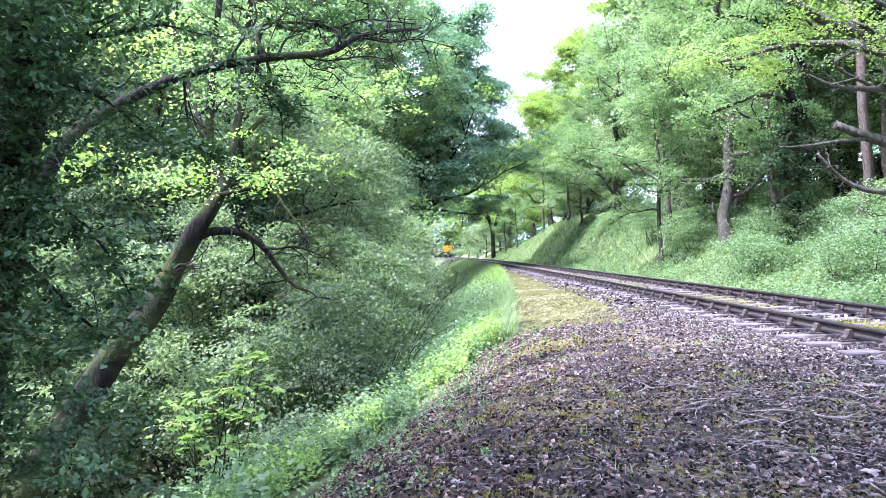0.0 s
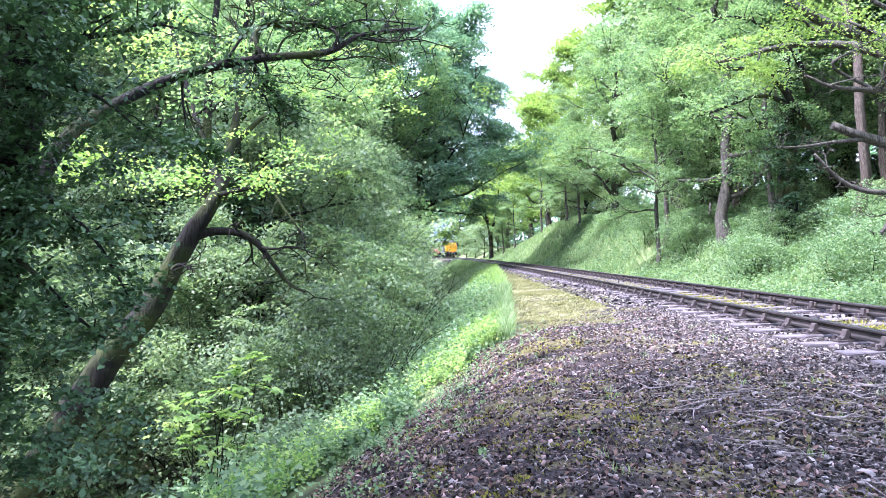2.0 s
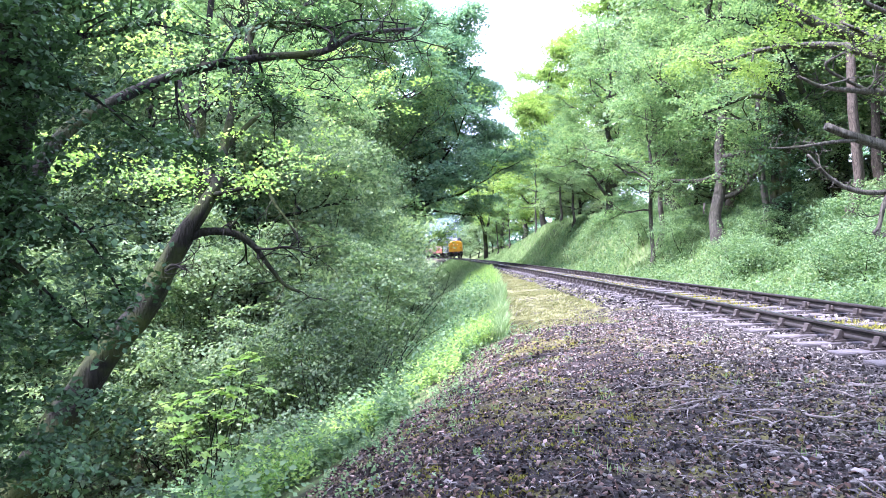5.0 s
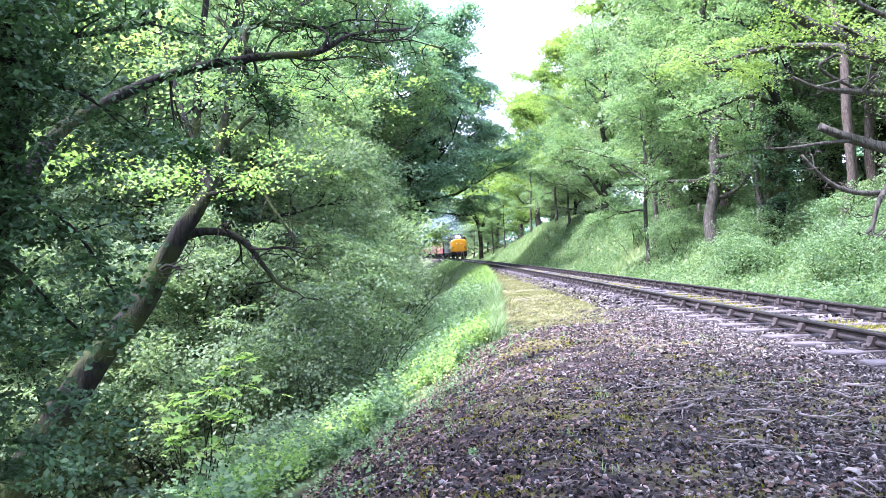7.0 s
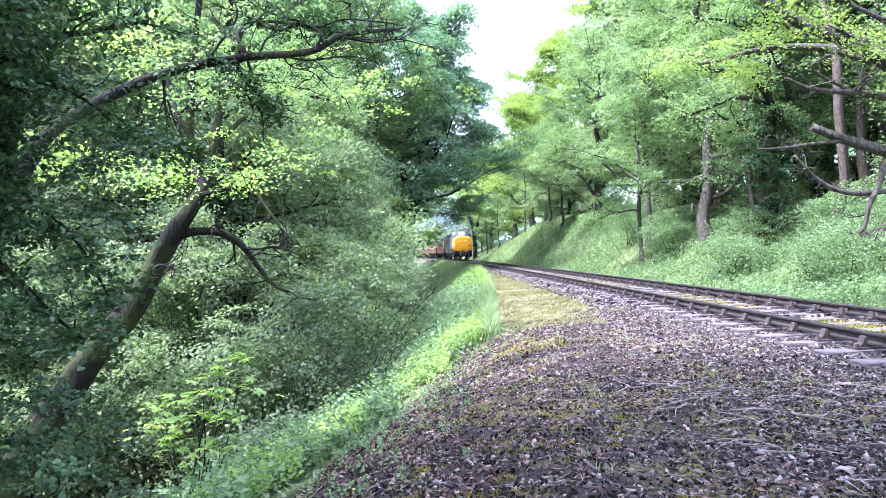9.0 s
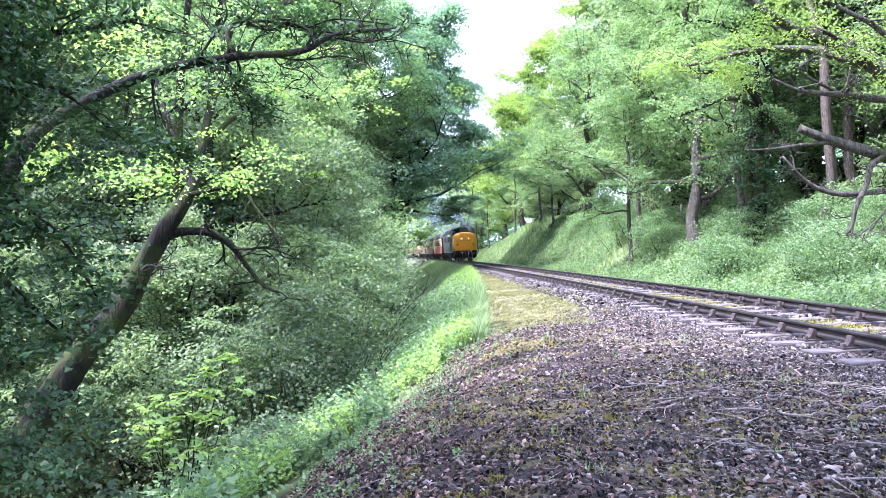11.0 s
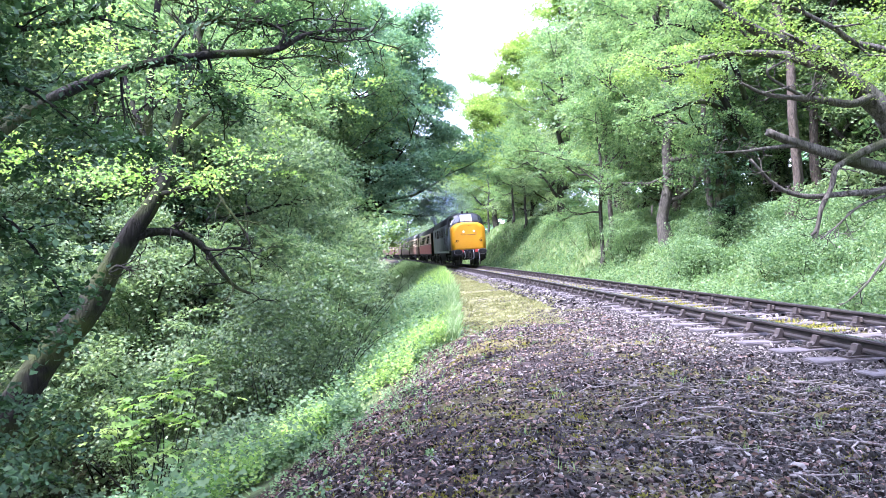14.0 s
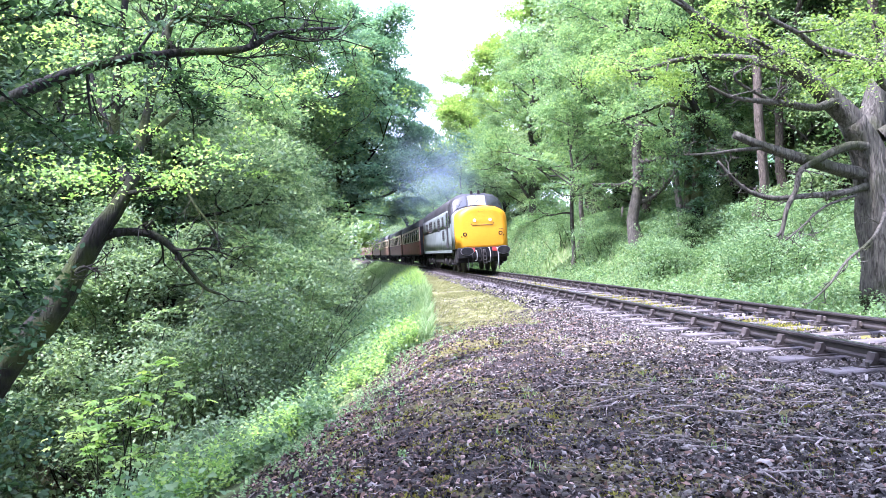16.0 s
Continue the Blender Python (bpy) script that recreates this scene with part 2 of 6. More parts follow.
BANK = ((-30, 0.6), (8, 0.9), (14, 1.25), (25, 2.3), (40, 3.4), (60, 4.6), (78, 5.2), (92, 5.0), (108, 3.4), (125, 2.3), (420, 2.3))


def ease(t):
    t = np.clip(t, 0, 1)
    return t * t * (3 - 2 * t)


def ground_z(x, y):
    """Height of the ground; works on arrays."""
    x, y = np.asarray(x, dtype=float), np.asarray(y, dtype=float)
    cx, ex, ez, bank = track_x(y), table(y, CREST_X), table(y, CREST_Z), table(y, BANK)
    u = x - cx
    bed = -0.235 + CANT * np.clip(u, -1.5, 1.5)
    edge = -1.45
    across = np.clip((edge - u) / np.maximum(edge - (ex - cx), 0.3), 0, 1)
    brow = 0.30 * ease((14.5 - y) / 4.0)              # bare soil falls away before the herbs begin
    left = (-0.235 - 1.5 * CANT) + (ez + brow + 0.235 + 1.5 * CANT) * across ** 1.15 - brow * np.clip((across - 0.70) / 0.30, 0, 1) ** 1.4
    w = np.maximum(ex - x, 0)
    drop = 5.0 * (1 - np.exp(-w * 0.80 / 5.0)) - 0.22 * np.minimum(w, 0.8) + 0.02 * np.maximum(w - 14, 0)
    left = left - drop
    right = -0.16 - 0.40 * ease((u - 1.5) / 1.4) + bank * ease((u - 3.2) / 6.2) + 0.10 * np.maximum(u - 8.5, 0)
    z = np.where(u < -1.45, left, np.where(u > 1.45, right, bed))
    rough = 0.03 * np.sin(x * 2.1 + 1.3 * np.sin(y * 1.7)) * np.sin(y * 1.9 + np.sin(x * 2.7)) + 0.12 * np.sin(x * 0.63 + y * 0.21) * np.sin(y * 0.47 - x * 0.11)
    far = np.clip((np.abs(u) - 1.6) / 2.5, 0, 1)
    lumps = 0.020 * np.sin(x * 5.3 + 2.0 * np.sin(y * 2.9)) * np.sin(y * 4.1 + 1.7 * np.sin(x * 3.7)) * (u < -1.6) * (y < 16)
    return z + rough * far + lumps + 0.012 * np.sin(x * 9.0 + 3 * np.sin(y * 5)) * np.sin(y * 8.0) * (u < -1.6)


def axis(stops):
    out = []
    for (a, b, step) in stops:
        out += list(np.arange(a, b, step))
    return np.array(out + [stops[-1][1]])




def build_ground():
    """One sheet from under the camera to the horizon."""
    xs = axis([(-700, -100, 100), (-100, -20, 5), (-20, -4, 0.5), (-4, 5, 0.125), (5, 12, 0.25), (12, 30, 1.0), (30, 100, 7), (100, 700, 100)])
    ys = axis([(-300, -30, 90), (-30, 0, 5), (0, 3, 0.5), (3, 16, 0.125), (16, 40, 0.35), (40, 120, 1.2), (120, 240, 6), (240, 420, 20), (420, 1100, 170)])
    gx, gy = np.meshgrid(xs, ys)
    gz = ground_z(gx, np.clip(gy, -30, 420))
    rng = np.random.default_rng(3)
    near = (gx > -3) & (gx < 5) & (gy > 2.5) & (gy < 16) & (gx < track_x(gy) - 1.4)
    gz = gz + near * rng.normal(0, 0.006, gz.shape)
    nx, ny = len(xs), len(ys)
    i = (np.arange(ny - 1)[:, None] * nx + np.arange(nx - 1)[None, :]).ravel()
    faces = np.stack([i, i + 1, i + 1 + nx, i + nx], 1).tolist()
    ob = mesh_object("ground", np.c_[gx.ravel(), gy.ravel(), gz.ravel()].tolist(), faces, GROUND_MAT, smooth=True)
    u = (gx - track_x(gy)).ravel()
    crest = (gx - table(gy, CREST_X) + 0.22 * np.sin(gy * 2.3 + 1.1 * np.sin(gy * 5.1)) + 0.14 * np.sin(gy * 7.7 + gx * 3.0)).ravel()
    y = gy.ravel()
    stone = ease((crest + 0.3) / 0.9) * ease((3.0 - u) / 0.8)
    grass = np.where(u > 0, ease((u - 2.2) / 0.9), ease((-0.15 - crest) / 0.7))
    litter = np.maximum(ease((-crest - 3.5) / 2.5), ease((u - 10.5) / 3))
    level = (crest / np.maximum(table(y, CREST_X) * -1 + track_x(y) - 1.5, 0.5))
    turf = ease((y - 11.5) / 4) * ease((75 - y) / 30) * ease((1.05 - level) / 0.3) * ease((crest + 0.2) / 0.4)
    col = ob.data.color_attributes.new("cover", "FLOAT_COLOR", "POINT")
    col.data.foreach_set("color", np.c_[stone, grass, litter, turf].astype(np.float32).ravel())
    tagged(ob, "railway embankment of dark ballast, mossy soil and grass", "ground", kind="structure")
    return ob


def ground_material():
    m, n, l, b = material("embankment soil", 0.95, 0, 0.2)
    at = n.new("ShaderNodeAttribute")
    at.attribute_name = "cover"
    sep = n.new("ShaderNodeSeparateColor")
    l.new(at.outputs["Color"], sep.inputs["Color"])
    big, mid, fine = noise_node(n, l, 0.45, 6), noise_node(n, l, 3.2, 8), noise_node(n, l, 38, 6)
    vor = n.new("ShaderNodeTexVoronoi")
    vor.inputs["Scale"].default_value = 22
    tc = n.new("ShaderNodeTexCoord")
    l.new(tc.outputs["Object"], vor.inputs["Vector"])
    soil = ramp(n, l, mid.outputs["Fac"], [(0.3, (0.008, 0.0058, 0.0055)), (0.55, (0.026, 0.0185, 0.0175)), (0.78, (0.085, 0.061, 0.055))])
    stones = ramp(n, l, vor.outputs["Color"], [(0.1, (0.007, 0.006, 0.006)), (0.6, (0.032, 0.027, 0.026)), (0.95, (0.12, 0.104, 0.100))])
    stone_mix = ramp(n, l, fine.outputs["Fac"], [(0.35, (0, 0, 0)), (0.6, (1, 1, 1))])
    col = mix(n, l, 0.5, soil.outputs["Color"], mix(n, l, stone_mix.outputs["Color"], soil.outputs["Color"], stones.outputs["Color"]))
    patch = ramp(n, l, mix(n, l, 0.35, big.outputs["Color"], mid.outputs["Color"]), [(0.50, (0, 0, 0)), (0.60, (0.8, 0.8, 0.8))])
    col = mix(n, l, patch.outputs["Color"], col, (0.15, 0.14, 0.035))
    sward = ramp(n, l, mid.outputs["Fac"], [(0.35, (0.10, 0.092, 0.05)), (0.65, (0.17, 0.17, 0.075))])
    keep = n.new("ShaderNodeMath")
    keep.operation = "MULTIPLY"
    l.new(at.outputs["Alpha"], keep.inputs[0])
    lumps = ramp(n, l, mid.outputs["Fac"], [(0.38, (0, 0, 0)), (0.52, (1, 1, 1))])
    l.new(lumps.outputs["Color"], keep.inputs[1])
    col = mix(n, l, keep.outputs[0], col, sward.outputs["Color"])
    green = ramp(n, l, mid.outputs["Fac"], [(0.3, (0.055, 0.085, 0.03)), (0.7, (0.15, 0.18, 0.07))])
    col = mix(n, l, sep.outputs["Green"], col, green.outputs["Color"])
    floor = ramp(n, l, mid.outputs["Fac"], [(0.3, (0.03, 0.035, 0.015)), (0.7, (0.09, 0.085, 0.035))])
    col = mix(n, l, sep.outputs["Blue"], col, floor.outputs["Color"])
    l.new(col, b.inputs["Base Color"])
    bump(n, l, b, fine.outputs["Fac"], 0.9, 0.03)
    return m


GROUND_MAT = ground_material()
build_ground()

# ---- the track ----
RAIL_TOP = 0.0
RAIL_MAT = worn("brown rusted rail steel", (0.016, 0.0135, 0.013), (0.036, 0.030, 0.028), 3.0, 0.65, 0.3, 90, 0.002)
HEAD_MAT = worn("polished rail head", (0.22, 0.22, 0.23), (0.36, 0.36, 0.37), 5.0, 0.28, 1.0, 80, 0.0005)
SLEEPER_MAT = worn("weathered grey sleeper timber", (0.05, 0.044, 0.045), (0.115, 0.10, 0.103), 5.0, 0.9, 0, 70, 0.01)
CHAIR_MAT = worn("rusty cast iron chair", (0.022, 0.018, 0.017), (0.055, 0.044, 0.040), 8.0, 0.8, 0.2, 60, 0.003)
KEY_MAT = worn("weathered oak key", (0.030, 0.024, 0.020), (0.065, 0.053, 0.044), 8.0, 0.9)

BULLHEAD = ((-0.010, -0.050), (-0.010, -0.098), (-0.026, -0.108), (-0.035, -0.118), (-0.035, -0.140), (-0.026, -0.146), (0.026, -0.146), (0.035, -0.140), (0.035, -0.118), (0.026, -0.108),
            (0.010, -0.098), (0.010, -0.050), (0.026, -0.042), (0.035, -0.034), (0.035, -0.012), (0.027, -0.0015), (-0.027, -0.0015), (-0.035, -0.012), (-0.035, -0.034), (-0.026, -0.042))


def on_track(y, u, z):
    """A place u to the right of the centre line at y, on the canted plane."""
    slope = -(y - 42.0) / 1850.0
    a = math.atan(CANT)
    du, dz = u * math.cos(a) - z * math.sin(a), u * math.sin(a) + z * math.cos(a)
    s = math.hypot(1, slope)
    return Vector((track_x(y) + du / s, y - du * slope / s, dz))


def track_pose(y, u=0.0, z=0.0):
    slope = -(y - 42.0) / 1850.0
    p = on_track(y, u, z)
    return Matrix.Translation(p) @ Euler((0, -math.atan(CANT), -math.atan(slope))).to_matrix().to_4x4()


def build_track():
    root = new("railway_track")
    tagged(root, "single railway track of rusted bullhead rails in chairs", "railway track", kind="structure")
    ys = list(np.arange(-12, 70, 1.5)) + list(np.arange(70, 361, 6))
    for u in (-0.7525, 0.7525):
        verts, faces, n = [], [], len(BULLHEAD)
        for y in ys:
            verts += [on_track(y, u + a, b) for a, b in BULLHEAD]
        for i in range(len(ys) - 1):
            for j in range(n):
                k = (j + 1) % n
                faces.append((i * n + j, i * n + k, (i + 1) * n + k, (i + 1) * n + j))
        rail = mesh_object("rail", verts, faces, RAIL_MAT, root, "rusty brown bullhead rail")
        verts, faces = [], []
        for y in ys:
            verts += [on_track(y, u - 0.025, 0.0), on_track(y, u + 0.025, 0.0)]
        for i in range(len(ys) - 1):
            faces.append((2 * i, 2 * i + 1, 2 * i + 3, 2 * i + 2))
        mesh_object("running_face", verts, faces, HEAD_MAT, rail, "bright polished strip of the rail head")
    return root


def box(bm, x0, x1, y0, y1, z0, z1, m=None):
    """Adds a box to a bmesh."""
    vs = [bm.verts.new(Vector(p) if m is None else m @ Vector(p)) for p in ((x0, y0, z0), (x1, y0, z0), (x1, y1, z0), (x0, y1, z0), (x0, y0, z1), (x1, y0, z1), (x1, y1, z1), (x0, y1, z1))]
    fs = [bm.faces.new([vs[i] for i in q]) for q in ((0, 3, 2, 1), (4, 5, 6, 7), (0, 1, 5, 4), (1, 2, 6, 5), (2, 3, 7, 6), (3, 0, 4, 7))]
    return vs, fs


def bevelled(bm, width, segments=1):
    bmesh.ops.bevel(bm, geom=bm.edges[:], offset=width, segments=segments, affect="EDGES", profile=0.6)
    return bm


def extrude_outline(bm, outline, y0, y1, m=None):
    """A prism with an outline in x and z, from y0 to y1."""
    a = [bm.verts.new((m or Matrix()) @ Vector((x, y0, z))) for x, z in outline]
    b = [bm.verts.new((m or Matrix()) @ Vector((x, y1, z))) for x, z in outline]
    n = len(outline)
    bm.faces.new(list(reversed(a)))
    bm.faces.new(b)
    for i in range(n):
        j = (i + 1) % n
        bm.faces.new((a[i], a[j], b[j], b[i]))
    bmesh.ops.recalc_face_normals(bm, faces=bm.faces[:])


CHAIR_OUT = ((-0.19, -0.190), (-0.19, -0.172), (-0.13, -0.160), (-0.085, -0.120), (-0.062, -0.052), (-0.034, -0.048), (-0.013, -0.098), (-0.038, -0.147),
             (0.038, -0.147), (0.050, -0.100), (0.065, -0.050), (0.092, -0.052), (0.105, -0.125), (0.14, -0.160), (0.19, -0.172), (0.19, -0.190))


def build_sleepers(track):
    rnd = random.Random(11)
    meshes = []
    for k in range(4):
        bm = bmesh.new()
        box(bm, -1.30 + rnd.uniform(-0.02, 0.02), 1.30 + rnd.uniform(-0.02, 0.02), -0.125, 0.125, -0.32, -0.188)
        bevelled(bm, 0.012)
        bmesh.ops.subdivide_edges(bm, edges=[e for e in bm.edges if e.calc_length() > 1], cuts=6)
        for v in bm.verts:
            v.co += Vector((0, rnd.gauss(0, 0.004), rnd.gauss(0, 0.003)))
        me = bpy.data.meshes.new("sleeper")
        bm.to_mesh(me)
        bm.free()
        me.materials.append(SLEEPER_MAT)
        meshes.append(me)
    bm = bmesh.new()
    extrude_outline(bm, CHAIR_OUT, -0.052, 0.052)
    box(bm, -0.185, 0.185, -0.095, 0.095, -0.1895, -0.165)
    for sx in (-0.155, 0.155):
        for sy in (-0.06, 0.06):
            bmesh.ops.create_cone(bm, cap_ends=True, segments=6, radius1=0.022, radius2=0.018, depth=0.05, matrix=Matrix.Translation((sx, sy, -0.150)))
    chair = bpy.data.meshes.new("chair")
    bm.to_mesh(chair)
    bm.free()
    chair.materials.append(CHAIR_MAT)
    bm = bmesh.new()
    box(bm, 0.036, 0.064, -0.09, 0.09, -0.125, -0.06)
    bevelled(bm, 0.008)
    key = bpy.data.meshes.new("key")
    bm.to_mesh(key)
    bm.free()
    key.materials.append(KEY_MAT)
    ys, y = [], 1.63
    while y < 300:
        ys.append(y)
        y += 0.756
    far_v, far_f = [], []
    for i, y in enumerate(ys):
        if y < 62:
            ob = new("sleeper", meshes[i % 4])
            ob.parent = track
            ob.matrix_basis = track_pose(y, rnd.uniform(-0.02, 0.03), -0.005) @ pose(0, 0, 0, 0, 0, rnd.uniform(-1, 1))
            for u in (-0.7525, 0.7525):
                c = new("chair", chair)
                c.parent = ob
                c.matrix_basis = pose(u, 0, 0, 0, 0, 180 if u > 0 else 0)
                if y < 36:
                    k = new("key", key)
                    k.parent = ob
                    k.matrix_basis = pose(u, rnd.uniform(-0.02, 0.02), 0, 0, 0, 180 if u > 0 else 0)
        else:
            b0 = len(far_v)
            for (a, b, c) in ((-1.3, -0.12, -0.3), (1.3, -0.12, -0.3), (1.3, 0.12, -0.3), (-1.3, 0.12, -0.3), (-1.3, -0.12, -0.19), (1.3, -0.12, -0.19), (1.3, 0.12, -0.19), (-1.3, 0.12, -0.19)):
                far_v.append(on_track(y + b, a, c))
            far_f += [tuple(b0 + q for q in f) for f in ((4, 5, 6, 7), (0, 1, 5, 4), (1, 2, 6, 5), (2, 3, 7, 6), (3, 0, 4, 7))]
    ob = mesh_object("sleepers_far_off", far_v, far_f, SLEEPER_MAT, track)
    ob["kind"] = "stuff"


TRACK = build_track()
build_sleepers(TRACK)


# ---- the train ----
YELLOW = worn("warning yellow paint", (0.60, 0.27, 0.006), (0.66, 0.30, 0.008), 1.2, 0.45, 0, 40, 0.001, 0.3)
GREY = worn("faded rail grey paint", (0.100, 0.120, 0.113), (0.155, 0.178, 0.167), 1.4, 0.5, 0, 30, 0.001)
ROOF_DARK = worn("sooty roof paint", (0.008, 0.008, 0.009), (0.022, 0.022, 0.024), 1.5, 0.6)
BLACK = worn("black underframe paint", (0.005, 0.005, 0.006), (0.016, 0.015, 0.014), 4.0, 0.75, 0, 60, 0.003, 0.25)
BUFFER_RED = worn("red buffer beam paint", (0.42, 0.035, 0.025), (0.55, 0.06, 0.04), 4.0, 0.5)
WHITE_PAINT = worn("white pipe paint", (0.28, 0.28, 0.28), (0.42, 0.42, 0.41), 6.0, 0.5)
RIM_PAINT = worn("dull buffer rim paint", (0.13, 0.12, 0.12), (0.22, 0.20, 0.20), 6.0, 0.6)
STEEL = worn("greasy wheel steel", (0.02, 0.018, 0.017), (0.07, 0.062, 0.058), 5.0, 0.6, 0.4)
CRIMSON = worn("crimson coach paint", (0.22, 0.062, 0.048), (0.30, 0.088, 0.068), 0.9, 0.5, 0, 25, 0.001, 0.15)
CREAM = worn("cream coach paint", (0.46, 0.36, 0.24), (0.56, 0.45, 0.31), 0.9, 0.5, 0, 25, 0.001, 0.2)
MAROON = worn("brown maroon coach paint", (0.085, 0.042, 0.032), (0.13, 0.064, 0.050), 0.9, 0.5, 0, 25, 0.001, 0.2)
COACH_ROOF = worn("grey coach roof", (0.05, 0.05, 0.05), (0.10, 0.10, 0.10), 1.2, 0.7)


def glass_material(name, tint, shine):
    m, n, l, b = material(name)
    tr, gl, ms = n.new("ShaderNodeBsdfTransparent"), n.new("ShaderNodeBsdfGlossy"), n.new("ShaderNodeMixShader")
    tr.inputs["Color"].default_value = (*tint, 1)
    gl.inputs["Roughness"].default_value = 0.03
    ms.inputs[0].default_value = shine
    l.new(tr.outputs[0], ms.inputs[1])
    l.new(gl.outputs[0], ms.inputs[2])
    l.new(ms.outputs[0], n["Material Output"].inputs["Surface"])
    return m


GLASS = glass_material("coach window glass", (0.35, 0.36, 0.36), 0.22)
# shine lowered to stand in for a darker reflection
DIM_GLASS = glass_material("cab glass with lowered shine", (0.10, 0.11, 0.12), 0.14)
CAB_GLASS = glass_material("cab window glass", (0.12, 0.13, 0.14), 0.36)


def lamp_material():
    m, n, l, b = material("lit headlamp lens", 0.2)
    b.inputs["Base Color"].default_value = (0.9, 0.85, 0.7, 1)
    b.inputs["Emission Color"].default_value, b.inputs["Emission Strength"].default_value = (1.0, 0.80, 0.45, 1), 0.28
    return m


LAMP = lamp_material()


def loft(name, sections, mat, parent, label="", caps=(True, True), smooth=True):
    """A skin over outlines of equal count: (y, [(x, z), ...])."""
    bm = bmesh.new()
    rows = [[bm.verts.new((x, y if not callable(y) else y(x, z), z)) for x, z in outline] for y, outline in sections]
    n = len(rows[0])
    for a, b in zip(rows, rows[1:]):
        for j in range(n):
            k = (j + 1) % n
            bm.faces.new((a[j], a[k], b[k], b[j]))
    if caps[0]:
        bm.faces.new(list(reversed(rows[0])))
    if caps[1]:
        bm.faces.new(rows[-1])
    bmesh.ops.recalc_face_normals(bm, faces=bm.faces[:])
    if smooth:
        for f in bm.faces:
            f.smooth = len(f.verts) == 4
    return part(name, bm, mat, parent, label)


def arch(w, z0, shoulder, top, flat=0.0, n=9):
    """An outline: upright sides from z0, a shoulder and an arched top."""
    out = [(-w, z0), (-w, (z0 + shoulder) / 2), (-w, shoulder)]
    for i in range(1, n):
        a = math.pi * (1 - i / n)
        out.append((w * math.copysign(abs(math.cos(a)) ** (0.62 - flat), math.cos(a)), shoulder + (top - shoulder) * math.sin(a) ** (0.8 - flat)))
    return out + [(w, shoulder), (w, (z0 + shoulder) / 2), (w, z0)]


def slab(name, mat, parent, x0, x1, y0, y1, z0, z1, bev=0.0, label="", m=None):
    bm = bmesh.new()
    box(bm, x0, x1, y0, y1, z0, z1, m)
    if bev:
        bevelled(bm, bev)
    return part(name, bm, mat, parent, label)


def rod(name, mat, parent, points, r, label="", sides=7):
    verts, faces = [], []
    tube(verts, faces, smooth_path(points, 4), [r] * ((len(points) - 1) * 4 + 1), sides)
    return mesh_object(name, verts, faces, mat, parent, label, smooth=True)


def disc(name, mat, parent, centre, r, depth, axis_="Y", seg=20, label="", sx=1.0, r2=None):
    bm = bmesh.new()
    rot = {"Y": Euler((radians(90), 0, 0)), "X": Euler((0, radians(90), 0)), "Z": Euler((0, 0, 0))}[axis_].to_matrix().to_4x4()
    bmesh.ops.create_cone(bm, cap_ends=True, segments=seg, radius1=r, radius2=r if r2 is None else r2, depth=depth, matrix=Matrix.Translation(centre) @ Matrix.Diagonal((sx, 1, 1, 1)) @ rot)
    return part(name, bm, mat, parent, label)


def wheelset_mesh(r):
    bm = bmesh.new()
    turn = Euler((0, radians(90), 0)).to_matrix().to_4x4()
    for s in (-1, 1):
        bmesh.ops.create_cone(bm, cap_ends=True, segments=24, radius1=r, radius2=r, depth=0.12, matrix=Matrix.Translation((s * 0.752, 0, 0)) @ turn)
        bmesh.ops.create_cone(bm, cap_ends=True, segments=24, radius1=r + 0.028, radius2=r + 0.028, depth=0.03, matrix=Matrix.Translation((s * 0.70, 0, 0)) @ turn)
        bmesh.ops.create_cone(bm, cap_ends=True, segments=12, radius1=0.12, radius2=0.10, depth=0.08, matrix=Matrix.Translation((s * 0.83, 0, 0)) @ turn)
        for k in range(4):
            a = k * math.pi / 2
            bmesh.ops.create_cone(bm, cap_ends=True, segments=8, radius1=0.07, radius2=0.07, depth=0.02, matrix=Matrix.Translation((s * 0.82, math.cos(a) * r * 0.6, math.sin(a) * r * 0.6)) @ turn)
    bmesh.ops.create_cone(bm, cap_ends=True, segments=10, radius1=0.09, radius2=0.09, depth=1.5, matrix=turn)
    me = bpy.data.meshes.new("wheelset")
    bm.to_mesh(me)
    bm.free()
    me.materials.append(STEEL)
    return me


WHEELS = []          # (wheelset, its place on the vehicle, radius)


def add_wheels(parent, me, places, r):
    for y in places:
        w = new("wheelset", me)
        w.parent = parent
        w.location = (0, y, r)
        WHEELS.append((w, (0, y, r), r))


